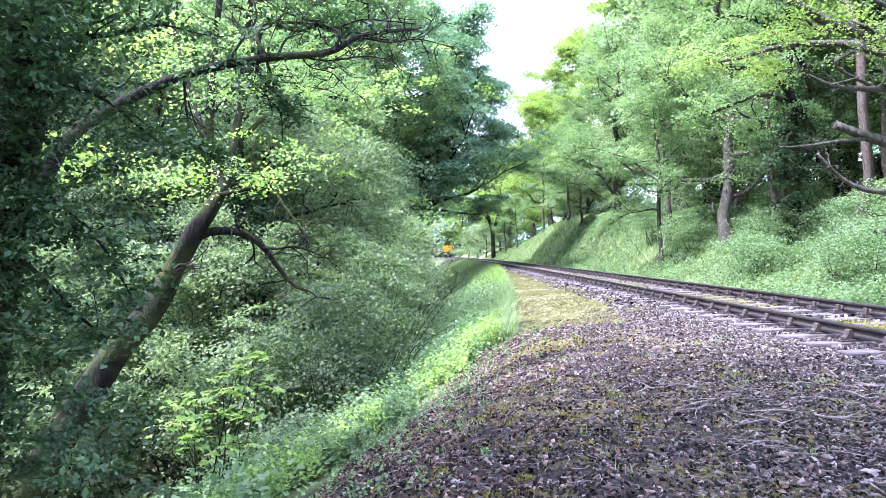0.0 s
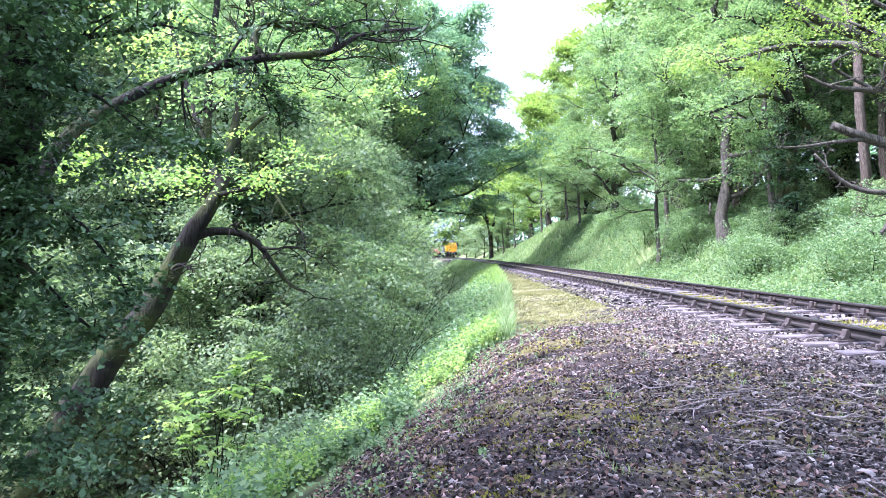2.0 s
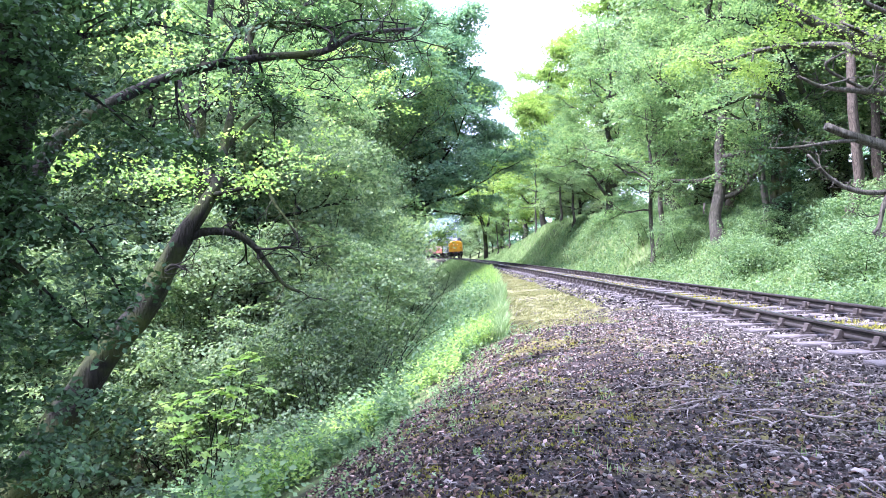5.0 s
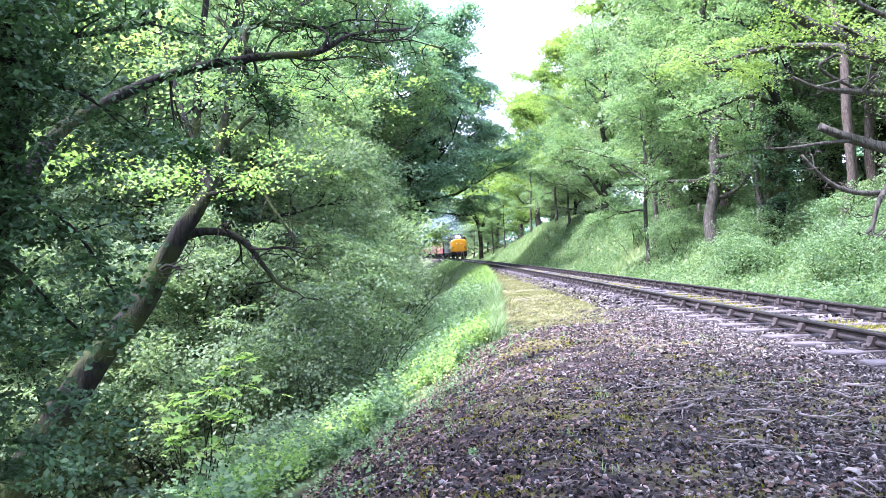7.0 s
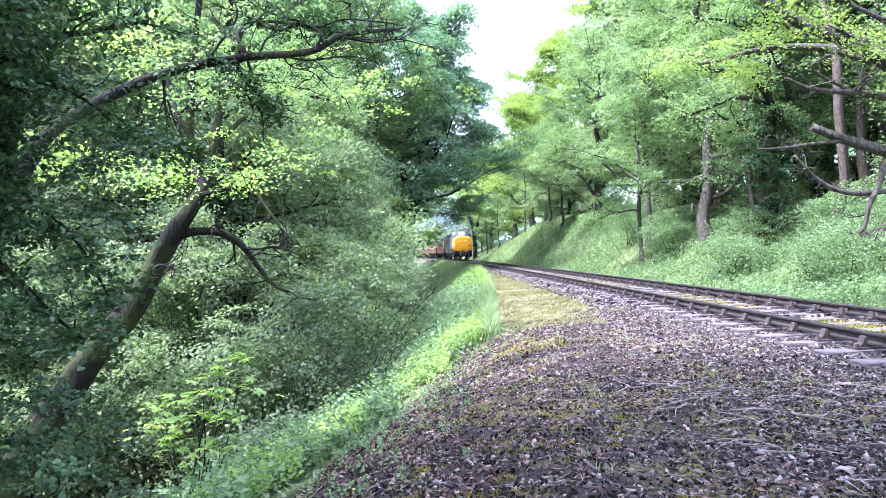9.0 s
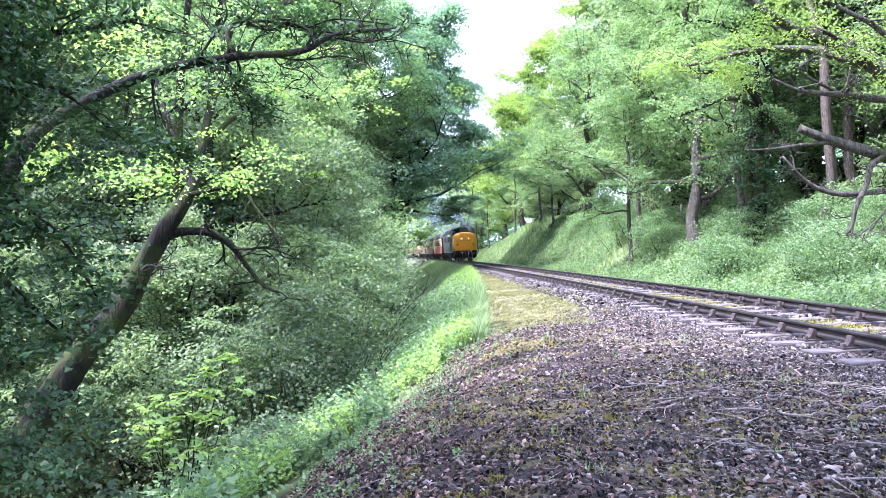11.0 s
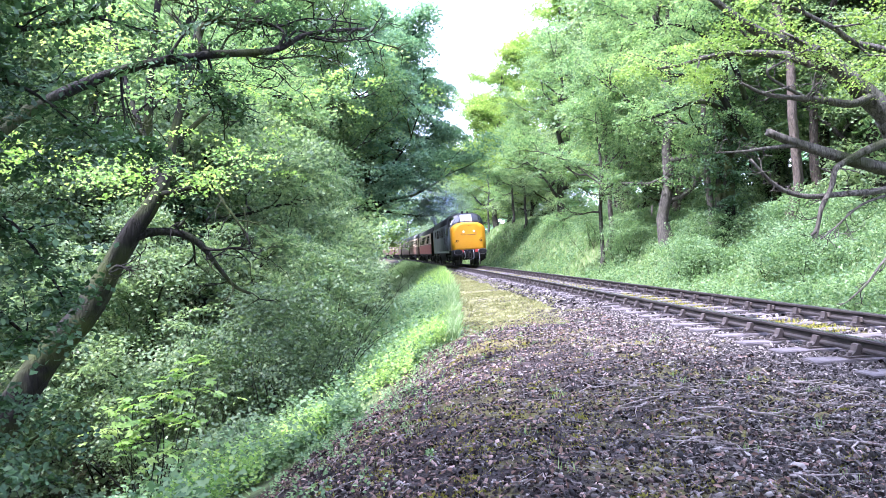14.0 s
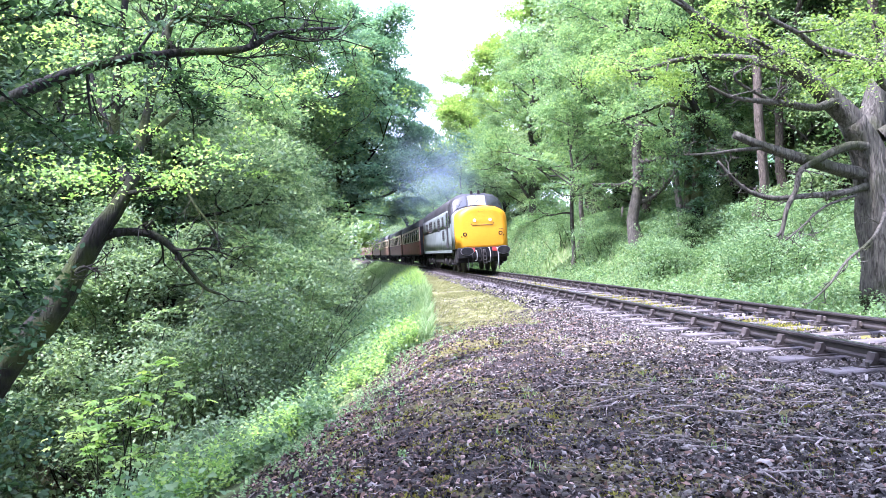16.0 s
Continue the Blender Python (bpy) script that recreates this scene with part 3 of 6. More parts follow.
def bogie(parent, y, axles, r, long):
    """A bogie frame with axle boxes, springs and brake gear."""
    bm = bmesh.new()
    for s in (-1, 1):
        box(bm, s * 1.02 - 0.06, s * 1.02 + 0.06, y - long / 2, y + long / 2, r + 0.02, r + 0.26)
        box(bm, s * 1.02 - 0.05, s * 1.02 + 0.05, y - long / 2 + 0.3, y - long / 2 + 0.9, r - 0.28, r + 0.03)
        box(bm, s * 1.02 - 0.05, s * 1.02 + 0.05, y + long / 2 - 0.9, y + long / 2 - 0.3, r - 0.28, r + 0.03)
        for a in axles:
            box(bm, s * 1.08 - 0.12, s * 1.08 + 0.12, y + a - 0.17, y + a + 0.17, r - 0.17, r + 0.17)
            for q in (-0.42, 0.42):
                bmesh.ops.create_cone(bm, cap_ends=True, segments=8, radius1=0.085, radius2=0.085, depth=0.34, matrix=Matrix.Translation((s * 1.10, y + a + q, r - 0.02)))
    box(bm, -1.0, 1.0, y - 0.2, y + 0.2, r + 0.02, r + 0.3)
    box(bm, -1.0, 1.0, y - long / 2, y - long / 2 + 0.12, r + 0.02, r + 0.2)
    bevelled(bm, 0.012)
    fr = part("bogie", bm, BLACK, parent, "black bogie frame with axle boxes")
    for s in (-1, 1):
        for a in axles:
            disc("axle_box_cover", STEEL, fr, (s * 1.22, y + a, r), 0.11, 0.05, "X", 12)
    return fr


def build_locomotive():
    root = new("locomotive")
    tagged(root, "diesel locomotive with a bright yellow nose and faded grey sides", "locomotive")
    nose = [(lambda x, z: 0.10 * (x / 1.2) ** 2, arch(1.06, 1.24, 2.50, 3.12, -0.2)), (lambda x, z: 0.07 + 0.22 * (x / 1.3) ** 2, arch(1.19, 1.20, 2.60, 3.20, -0.2)),
            (0.42, arch(1.26, 1.20, 2.64, 3.23, -0.2)), (0.62, arch(1.29, 1.20, 2.66, 3.24, -0.2))]
    def ring(q):
        return (lambda x, z: 0.10 * (x / 1.2) ** 2, [(x * q, 2.1 + (z - 2.1) * q) for x, z in arch(1.06, 1.24, 2.50, 3.12, -0.2)])
    nose = [ring(q) for q in (0.06, 0.3, 0.55, 0.75, 0.9)] + nose
    front = loft("nose", nose, YELLOW, root, "warning yellow flat nose end")
    loft("nose_side", [(0.621, arch(1.295, 1.18, 2.66, 3.242, -0.2)), (1.28, arch(1.36, 1.18, 2.70, 3.25, -0.2))], GREY, root)
    shell = [(1.27, arch(1.355, 2.50, 2.72, 3.245, -0.2)), (1.42, arch(1.35, 2.50, 2.86, 3.56, -0.12)), (1.62, arch(1.34, 2.50, 2.98, 3.84, -0.05)), (1.85, arch(1.34, 2.5, 3.04, 3.95)), (2.3, arch(1.345, 2.50, 3.08, 3.99))]
    cab = loft("cab", shell, ROOF_DARK, root, "dark grey cab roof round the windscreens", caps=(False, False))
    loft("body", [(1.281, arch(1.365, 1.16, 2.2, 2.62, 0.3)), (17.4, arch(1.365, 1.16, 2.2, 2.62, 0.3))], GREY, root)
    loft("bodyside", [(2.301, arch(1.37, 2.3, 2.98, 3.30, 0.3)), (17.4, arch(1.37, 2.3, 2.98, 3.30, 0.3))], GREY, root, "faded grey upper side")
    loft("roof", [(2.302, arch(1.346, 2.9, 3.10, 3.98)), (17.0, arch(1.346, 2.9, 3.10, 3.98))], ROOF_DARK, root, "sooty dark roof")
    loft("rear_nose", [(17.401, arch(1.35, 1.18, 2.82, 3.29)), (18.3, arch(1.31, 1.2, 2.8, 3.26)), (18.7, arch(1.1, 1.24, 2.62, 3.16))], YELLOW, root)
    loft("rear_cab", [(17.0, arch(1.33, 2.6, 3.12, 3.88)), (17.3, arch(1.33, 2.6, 3.08, 3.74)), (17.6, arch(1.34, 2.6, 2.9, 3.3))], ROOF_DARK, root)
    # windscreens, lying on the curved cab front
    def cab_height(x, y):
        rows = ((1.27, 1.355, 2.72, 3.245, -0.2), (1.42, 1.35, 2.86, 3.56, -0.12), (1.62, 1.34, 2.98, 3.84, -0.05), (1.85, 1.34, 3.04, 3.95, 0.0))
        w, sh, top, fl = (float(np.interp(y, [r[0] for r in rows], [r[q] for r in rows])) for q in (1, 2, 3, 4))
        a = math.acos(min(1.0, (abs(x) / w) ** (1 / (0.62 - fl))))
        return sh + (top - sh) * math.sin(a) ** (0.8 - fl)

    # each pane's shine or dark colour stands in for what it would mirror
    for x0, x1, y0, y1, mat, what in ((-0.44, 0.44, 1.30, 1.60, CAB_GLASS, "sky-reflecting windscreen"), (-1.20, -0.52, 1.30, 1.60, DIM_GLASS, "windscreen with its reflection dimmed in the glass"), (0.52, 1.20, 1.30, 1.60, GLASS_DARK, "dark windscreen")):
        bm = bmesh.new()
        n_x, n_y = 8, 5
        grid = [[bm.verts.new((x0 + (x1 - x0) * i / n_x, y0 + (y1 - y0) * j / n_y - 0.018, cab_height(x0 + (x1 - x0) * i / n_x, y0 + (y1 - y0) * j / n_y) + 0.016)) for j in range(n_y + 1)] for i in range(n_x + 1)]
        for i in range(n_x):
            for j in range(n_y):
                bm.faces.new((grid[i][j], grid[i + 1][j], grid[i + 1][j + 1], grid[i][j + 1])).smooth = True
        pane = part("windscreen", bm, mat, cab, what)
        xm = (x0 + x1) / 2
        rod("wiper", BLACK, pane, [(xm + q * 0.25, yy - 0.03, cab_height(xm + q * 0.25, yy) + 0.03) for q, yy in ((-0.6, 1.30), (0.0, 1.38), (0.5, 1.46))], 0.009)
    for s in (-1, 1):
        slab("cab_window", GLASS_DARK, root, s * 1.375 - 0.01, s * 1.375 + 0.01, 1.75, 2.25, 2.30, 2.86, 0.008)
        door = slab("cab_door", ROOF_DARK, root, s * 1.372 - 0.012, s * 1.372 + 0.012, 2.45, 3.05, 1.25, 3.08, 0.01, "dark cab door")
        slab("door_window", GLASS_DARK, door, s * 1.386 - 0.006, s * 1.386 + 0.006, 2.53, 2.97, 2.35, 2.85, 0.004)
        for yy in (2.38, 3.12):
            rod("handrail", STEEL, root, [(s * 1.42, yy, 1.3), (s * 1.42, yy, 1.9), (s * 1.42, yy, 2.4)], 0.010)
        for y0, y1, z0, z1 in ((4.3, 5.1, 2.45, 2.95), (4.3, 5.1, 1.7, 2.2), (6.2, 7.4, 2.25, 2.95), (8.6, 9.4, 2.45, 2.9), (10.6, 12.6, 2.3, 3.0), (13.6, 14.6, 2.45, 2.95)):
            g = slab("grille", BLACK, root, s * 1.374 - 0.008, s * 1.374 + 0.008, y0, y1, z0, z1, 0.006, "dark louvred side grille")
            for k in range(5):
                slab("louvre", COACH_ROOF, g, s * 1.385 - 0.006, s * 1.385 + 0.006, y0 + 0.03, y1 - 0.03, z0 + (k + 0.35) * (z1 - z0) / 5, z0 + (k + 0.6) * (z1 - z0) / 5)
        slab("valance", GREY, root, s * 1.36 - 0.012, s * 1.36 + 0.012, 1.3, 17.2, 1.02, 1.17, 0.006)
    for x in (-0.19, 0.19):
        disc("horn_cover", BLACK, root, (x, 1.80, 4.0), 0.075, 0.16, "Z", 12, "black domed roof horn", r2=0.055)
    for yy, ww in ((4.4, 0.9), (7.0, 0.5), (11.5, 1.3)):
        slab("roof_hatch", ROOF_DARK, root, -0.6, 0.6, yy, yy + ww, 3.90, 4.02, 0.03)
    disc("radiator_fan", BLACK, root, (0, 14.6, 3.98), 0.62, 0.10, "Z", 24)
    # fittings of the nose
    for x in (-0.37, 0.37):
        lamp = disc("headlamp", YELLOW, front, (x, 0.025, 2.52), 0.10, 0.07, "Y", 18)
        disc("lens", LAMP, lamp, (x, -0.015, 2.52), 0.07, 0.03, "Y", 18, "lit warm headlamp lens")
    for x in (-0.86, 0.86):
        mk = disc("marker_lamp", BLACK, front, (x, 0.07, 1.86), 0.10, 0.07, "Y", 16, "dark ringed marker lamp")
        disc("lens", YELLOW, mk, (x, 0.028, 1.86), 0.05, 0.03, "Y", 12)
        slab("lamp_bracket", BLACK, front, x * 1.18 - 0.02, x * 1.18 + 0.02, 0.06, 0.16, 1.72, 1.80)
    rod("door_seam", ROOF_DARK, front, [(-0.54, 0.012, 2.40), (-0.52, 0.010, 2.31), (-0.42, 0.004, 2.28), (0, -0.006, 2.28), (0.42, 0.004, 2.28), (0.52, 0.010, 2.31), (0.54, 0.012, 2.40)], 0.013)
    slab("number_panel", ROOF_DARK, front, 0.80, 1.00, 0.045, 0.09, 2.04, 2.065)
    for x in (-0.15, 0.0, 0.12):
        slab("vent_slot", ROOF_DARK, front, x - 0.03, x + 0.03, -0.006, 0.03, 2.93, 2.945)
    # buffer beam, buffers, hoses
    beam = slab("buffer_beam", BLACK, root, -1.22, 1.22, 0.05, 0.55, 0.72, 1.22, 0.03, "black buffer beam")
    slab("skirt", BLACK, root, -1.24, 1.24, 0.56, 1.25, 0.5, 1.17, 0.04)
    for s in (-1, 1):
        slab("beam_end", BUFFER_RED, beam, s * 0.55 - 0.13, s * 0.55 + 0.13, 0.03, 0.06, 1.02, 1.20, 0.008, "red painted beam end")
        bf = disc("buffer", BLACK, root, (s * 0.87, -0.20, 1.055), 0.13, 0.55, "Y", 16, "black buffer with a grey-edged oval head")
        disc("collar", BLACK, bf, (s * 0.87, 0.02, 1.055), 0.20, 0.12, "Y", 16)
        disc("rim", RIM_PAINT, bf, (s * 0.87, -0.495, 1.055), 0.198, 0.045, "Y", 28, "dull grey buffer rim", 1.6)
        disc("face", BLACK, bf, (s * 0.87, -0.525, 1.055), 0.182, 0.03, "Y", 28, "dark greasy buffer face", 1.6)
        rod("guard_iron", STEEL, root, [(s * 0.74, 0.25, 0.75), (s * 0.755, 0.15, 0.45), (s * 0.755, 0.12, 0.12)], 0.024)
        slab("step", BLACK, root, s * 1.22 - 0.14, s * 1.22 + 0.14, 1.5, 1.8, 0.45, 0.50, 0.01)
    for x, top, low, mat in ((-0.40, 1.08, 0.62, WHITE_PAINT), (-0.27, 1.12, 0.50, BLACK), (-0.17, 1.16, 0.62, STEEL), (0.24, 1.18, 0.55, WHITE_PAINT), (0.36, 1.1, 0.50, BLACK), (0.62, 1.15, 0.35, WHITE_PAINT), (-0.62, 1.05, 0.35, STEEL)):
        rod("brake_hose", mat, root, [(x, 0.06, top), (x + 0.02, -0.10, top - 0.02), (x + 0.05, -0.15, (top + low) / 2), (x + 0.03, -0.06, low), (x - 0.02, 0.03, low - 0.02)], 0.020)
    hook = slab("coupling_hook", STEEL, root, -0.05, 0.05, -0.32, 0.10, 0.95, 1.12, 0.02, "heavy steel coupling hook")
    for k in range(3):
        rod("link", STEEL, hook, [(-0.07, -0.24, 0.98 - k * 0.17), (-0.07, -0.25, 0.82 - k * 0.17), (0.0, -0.25, 0.79 - k * 0.17), (0.07, -0.25, 0.82 - k * 0.17), (0.07, -0.24, 0.98 - k * 0.17)], 0.022)
    # running gear
    ws = wheelset_mesh(0.57)
    for yb in (3.55, 15.1):
        bogie(root, yb, (-1.9, 0.0, 1.9), 0.57, 5.2)
        add_wheels(root, ws, (yb - 1.9, yb, yb + 1.9), 0.57)
    slab("fuel_tank", BLACK, root, -1.15, 1.15, 6.9, 11.6, 0.40, 1.15, 0.08, "black underslung fuel tank")
    slab("underframe", BLACK, root, -1.30, 1.30, 1.25, 17.4, 0.98, 1.16, 0.02)
    return root


def window_wall(bm, x, y0, y1, z0, z1, holes, zh0, zh1, thick):
    """One side wall with openings right through it."""
    box(bm, x - thick, x + thick, y0, y1, z0, zh0)
    box(bm, x - thick, x + thick, y0, y1, zh1, z1)
    a = y0
    for h0, h1 in holes:
        box(bm, x - thick, x + thick, a, h0, zh0, zh1)
        a = h1
    box(bm, x - thick, x + thick, a, y1, zh0, zh1)


def build_coach(lower, label, lower_label):
    root = new("coach")
    tagged(root, label, "railway coach", "coaches of the train")
    long, w = 19.66, 1.40
    holes, y = [], 1.75
    for k in range(8):
        holes.append((y, y + 1.25))
        y += 2.1
    for s in (-1, 1):
        bm = bmesh.new()
        box(bm, s * w - 0.03, s * w + 0.03, 0.05, long - 0.05, 0.98, 1.96)
        bevelled(bm, 0.01)
        part("lower_panel", bm, lower, root, lower_label)
        bm = bmesh.new()
        window_wall(bm, s * w, 0.05, long - 0.05, 1.962, 3.08, holes, 2.02, 2.86, 0.028)
        part("upper_panel", bm, CREAM, root, "cream upper side panel")
        slab("waist_line", BLACK, root, s * w - 0.034, s * w + 0.034, 0.06, long - 0.06, 1.945, 1.972)
        for h0, h1 in holes:
            fr = bmesh.new()
            window_wall(fr, s * w, h0, h1, 2.02, 2.86, [(h0 + 0.035, h1 - 0.035)], 2.055, 2.825, 0.034)
            wn_ = part("window", fr, BLACK, root)
            slab("pane", GLASS, wn_, s * w - 0.006, s * w + 0.006, h0 + 0.035, h1 - 0.035, 2.055, 2.825)
            slab("ventilator_bar", WHITE_PAINT, wn_, s * w - 0.018, s * w + 0.018, h0 + 0.035, h1 - 0.035, 2.58, 2.605)
        for yd in (0.85, 9.15, long - 0.9):
            d = slab("door", lower, root, s * w - 0.036, s * w + 0.036, yd - 0.31, yd + 0.31, 1.0, 1.93, 0.008)
            slab("handle", STEEL, d, s * 1.45 - 0.02, s * 1.45 + 0.02, yd + 0.18, yd + 0.26, 1.55, 1.60, 0.005)
            slab("door_glass", GLASS_DARK, d, s * w - 0.036, s * w + 0.036, yd - 0.2, yd + 0.2, 2.08, 2.80, 0.01)
        slab("footboard", BLACK, root, s * 1.38 - 0.08, s * 1.38 + 0.08, 0.4, long - 0.4, 0.86, 0.90)
    for yy in (0.0, long - 0.08):
        slab("coach_end", BLACK, root, -1.36, 1.36, yy, yy + 0.08, 0.98, 3.10, 0.01, "black coach end")
        slab("gangway", BLACK, root, -0.52, 0.52, yy - 0.22 if yy < 1 else yy + 0.08, yy if yy < 1 else yy + 0.30, 1.1, 3.1, 0.03)
    loft("roof", [(0.0, arch(1.43, 3.02, 3.10, 3.78)), (long, arch(1.43, 3.02, 3.10, 3.78))], COACH_ROOF, root, "grey arched coach roof")
    for k in range(7):
        disc("roof_ventilator", COACH_ROOF, root, (0.35 if k % 2 else -0.35, 1.8 + 2.6 * k, 3.79), 0.13, 0.14, "Z", 10)
    slab("floor", BLACK, root, -1.36, 1.36, 0.1, long - 0.1, 0.92, 0.975)
    for k in range(8):
        slab("seat_back", SEAT, root, -1.3, -0.25, 1.35 + 2.1 * k, 1.50 + 2.1 * k, 0.98, 2.15, 0.04, "dark red seat back")
        slab("seat_back", SEAT, root, 0.25, 1.3, 1.35 + 2.1 * k, 1.50 + 2.1 * k, 0.98, 2.15, 0.04, "dark red seat back")
    ws = WHEEL_SMALL
    for yb in (2.6, long - 2.6):
        bogie(root, yb, (-1.3, 1.3), 0.457, 3.7)
    slab("battery_box", BLACK, root, -1.25, -0.5, 7.2, 9.2, 0.42, 0.92, 0.03)
    slab("vacuum_cylinder", BLACK, root, 0.4, 1.2, 10.6, 11.8, 0.45, 0.92, 0.1)
    rod("truss", BLACK, root, [(-1.1, 4.8, 0.9), (-1.1, 7.0, 0.55), (-1.1, 10.0, 0.5), (-1.1, 13.0, 0.55), (-1.1, 15.0, 0.9)], 0.05)
    rod("truss", BLACK, root, [(1.1, 4.8, 0.9), (1.1, 7.0, 0.55), (1.1, 10.0, 0.5), (1.1, 13.0, 0.55), (1.1, 15.0, 0.9)], 0.05)
    return root


GLASS_DARK = worn("dark cab window", (0.012, 0.014, 0.016), (0.03, 0.034, 0.036), 1.0, 0.12, 0, 20, 0.0)
SEAT = worn("dark red moquette", (0.10, 0.02, 0.02), (0.16, 0.04, 0.035), 8.0, 0.9)
WHEEL_SMALL = wheelset_mesh(0.457)
LOCO = build_locomotive()
_first = build_coach(CRIMSON, "crimson and cream passenger coach with a grey roof", "crimson lower side panel")
_second = build_coach(MAROON, "maroon and cream passenger coach with a grey roof", "dark maroon lower side panel")
COACHES = [_first, _second] + [copy_thing(_second, Matrix()) for _k in range(4)]
for _c in COACHES:
    add_wheels(_c, WHEEL_SMALL, (1.3, 3.9, 15.76, 18.36), 0.457)


# the thin blue exhaust over the engine: curved sheets set to face the camera
def smoke_material():
    m, n, l, b = material("thin blue exhaust smoke", 1.0, 0, 0)
    tc, grad, nz = n.new("ShaderNodeTexCoord"), n.new("ShaderNodeTexGradient"), n.new("ShaderNodeTexNoise")
    grad.gradient_type = "QUADRATIC_SPHERE"
    l.new(tc.outputs["Object"], grad.inputs["Vector"])
    nz.inputs["Scale"].default_value, nz.inputs["Detail"].default_value = 1.6, 3
    l.new(tc.outputs["Object"], nz.inputs["Vector"])
    mr = n.new("ShaderNodeMapRange")
    mr.inputs[1].default_value, mr.inputs[2].default_value = 0.3, 0.7
    l.new(nz.outputs["Fac"], mr.inputs[0])
    mul = n.new("ShaderNodeMath")
    mul.operation = "MULTIPLY"
    l.new(grad.outputs["Fac"], mul.inputs[0])
    l.new(mr.outputs[0], mul.inputs[1])
    mul2 = n.new("ShaderNodeMath")
    mul2.operation = "MULTIPLY"
    mul2.inputs[1].default_value = 0.55
    l.new(mul.outputs[0], mul2.inputs[0])
    df, tr, ms, ad = n.new("ShaderNodeBsdfDiffuse"), n.new("ShaderNodeBsdfTransparent"), n.new("ShaderNodeMixShader"), n.new("ShaderNodeMixShader")
    tl = n.new("ShaderNodeBsdfTranslucent")
    df.inputs["Color"].default_value = tl.inputs["Color"].default_value = (0.40, 0.48, 0.64, 1)
    ad.inputs[0].default_value = 0.5
    l.new(df.outputs[0], ad.inputs[1])
    l.new(tl.outputs[0], ad.inputs[2])
    l.new(mul2.outputs[0], ms.inputs[0])
    l.new(tr.outputs[0], ms.inputs[1])
    l.new(ad.outputs[0], ms.inputs[2])
    l.new(ms.outputs[0], n["Material Output"].inputs["Surface"])
    return m


SMOKE = smoke_material()


def build_smoke():
    root = new("exhaust_smoke")
    tagged(root, "thin blue exhaust smoke hanging over the engine", "smoke")
    rnd = random.Random(8)
    puffs = []
    for k, (x, y, z, r) in enumerate(((0.1, 9.0, 5.0, 3.0), (-0.4, 14, 6.2, 4.6), (0.6, 21, 7.4, 6.2), (-1.0, 29, 7.6, 7.4), (-1.6, 39, 7.2, 8.0), (-1.0, 50, 6.6, 8.0))):
        verts, faces, n = [], [], 14
        for i in range(n + 1):
            for j in range(n + 1):
                a, b = -1 + 2 * i / n, -1 + 2 * j / n
                verts.append((a, 0.35 * (a * a + b * b) + 0.16 * noise.noise(Vector((a * 2 + k, b * 2, 1.0))), b))
        for i in range(n):
            for j in range(n):
                faces.append((i * (n + 1) + j, (i + 1) * (n + 1) + j, (i + 1) * (n + 1) + j + 1, i * (n + 1) + j + 1))
        ob = mesh_object("smoke_sheet", verts, faces, SMOKE, root, smooth=True)
        ob.matrix_basis = pose(x, y, z, 0, rnd.uniform(0, 360), rnd.uniform(-15, 15)) @ Matrix.Diagonal((r, r * 0.5, r * 0.8, 1))
        puffs.append(ob)
    return root


SMOKE_THING = build_smoke()


def front_at(t):
    return 33.5 + 8.78 * (16 - t)


def motions():
    """The train rolls in towards the camera at an even pace; its wheels turn on the way."""
    times = [0.5 * k for k in range(33)]
    walk(LOCO, [(t, track_pose(front_at(t))) for t in times])
    walk(SMOKE_THING, [(t, track_pose(front_at(t))) for t in times])
    for k, c in enumerate(COACHES):
        walk(c, [(t, track_pose(front_at(t) + 19.25 + 20.2 * k)) for t in times])
    for w, (x, y, z), r in WHEELS:
        gap = 0.1 if r > 0.5 else 2 / 30
        count = round(16 / gap)
        walk(w, [(gap * k, pose(x, y, z, math.degrees(8.78 * gap * k / r), 0, 0)) for k in range(count + 1)])


# ---- woods ----
def foot(x, y):
    return float(ground_z(x, y))


def crooked(verts, faces, points, r0, r1, sides=8, steps=4):
    p = smooth_path(points, steps)
    tube(verts, faces, p, taper(r0, r1, len(p)), sides)
    return p


def custom_tree(name, seed, at, stems, mat_bark, mat_leaf, leaf, each, label, pad=0.7, spread=1.6, extra_pads=(), category="tree", levels=1, n_sub=5):
    """A tree from drawn stems: (points in the world, radius at the foot, radius at the end, leafy?)."""
    rnd, rng = random.Random(seed), np.random.default_rng(seed)
    root = new(name)
    root.location = at
    o = Vector(at)
    verts, faces, tips = [], [], []
    for points, r0, r1, leafy in stems:
        p = crooked(verts, faces, [Vector(q) - o for q in points], r0, r1, 14 if r0 > 0.1 else 7)
        if leafy < 0:                    # bare twigs
            branch_out(rnd, verts, faces, [], p, r0 * 0.6, 2, -spread * leafy, 4, 0.32, 0.02, 7)
        elif leafy:
            branch_out(rnd, verts, faces, tips, p, r0 * 0.5, levels, spread * leafy, 5, 0.3, 0.04, n_sub)
            tips.append(p[-1])
    mesh_object("trunk", verts, faces, mat_bark, root, smooth=True)
    pads = [(*t, pad * rnd.uniform(0.6, 1.3)) for t in tips] + [(a - o.x, b - o.y, c - o.z, d) for a, b, c, d in extra_pads]
    if pads:
        v, t = leaf_arrays(rng, pad_points(rng, pads, each), leaf)
        triangles_object("crown", v, t, mat_leaf, root)
    tagged(root, label, category)
    return root


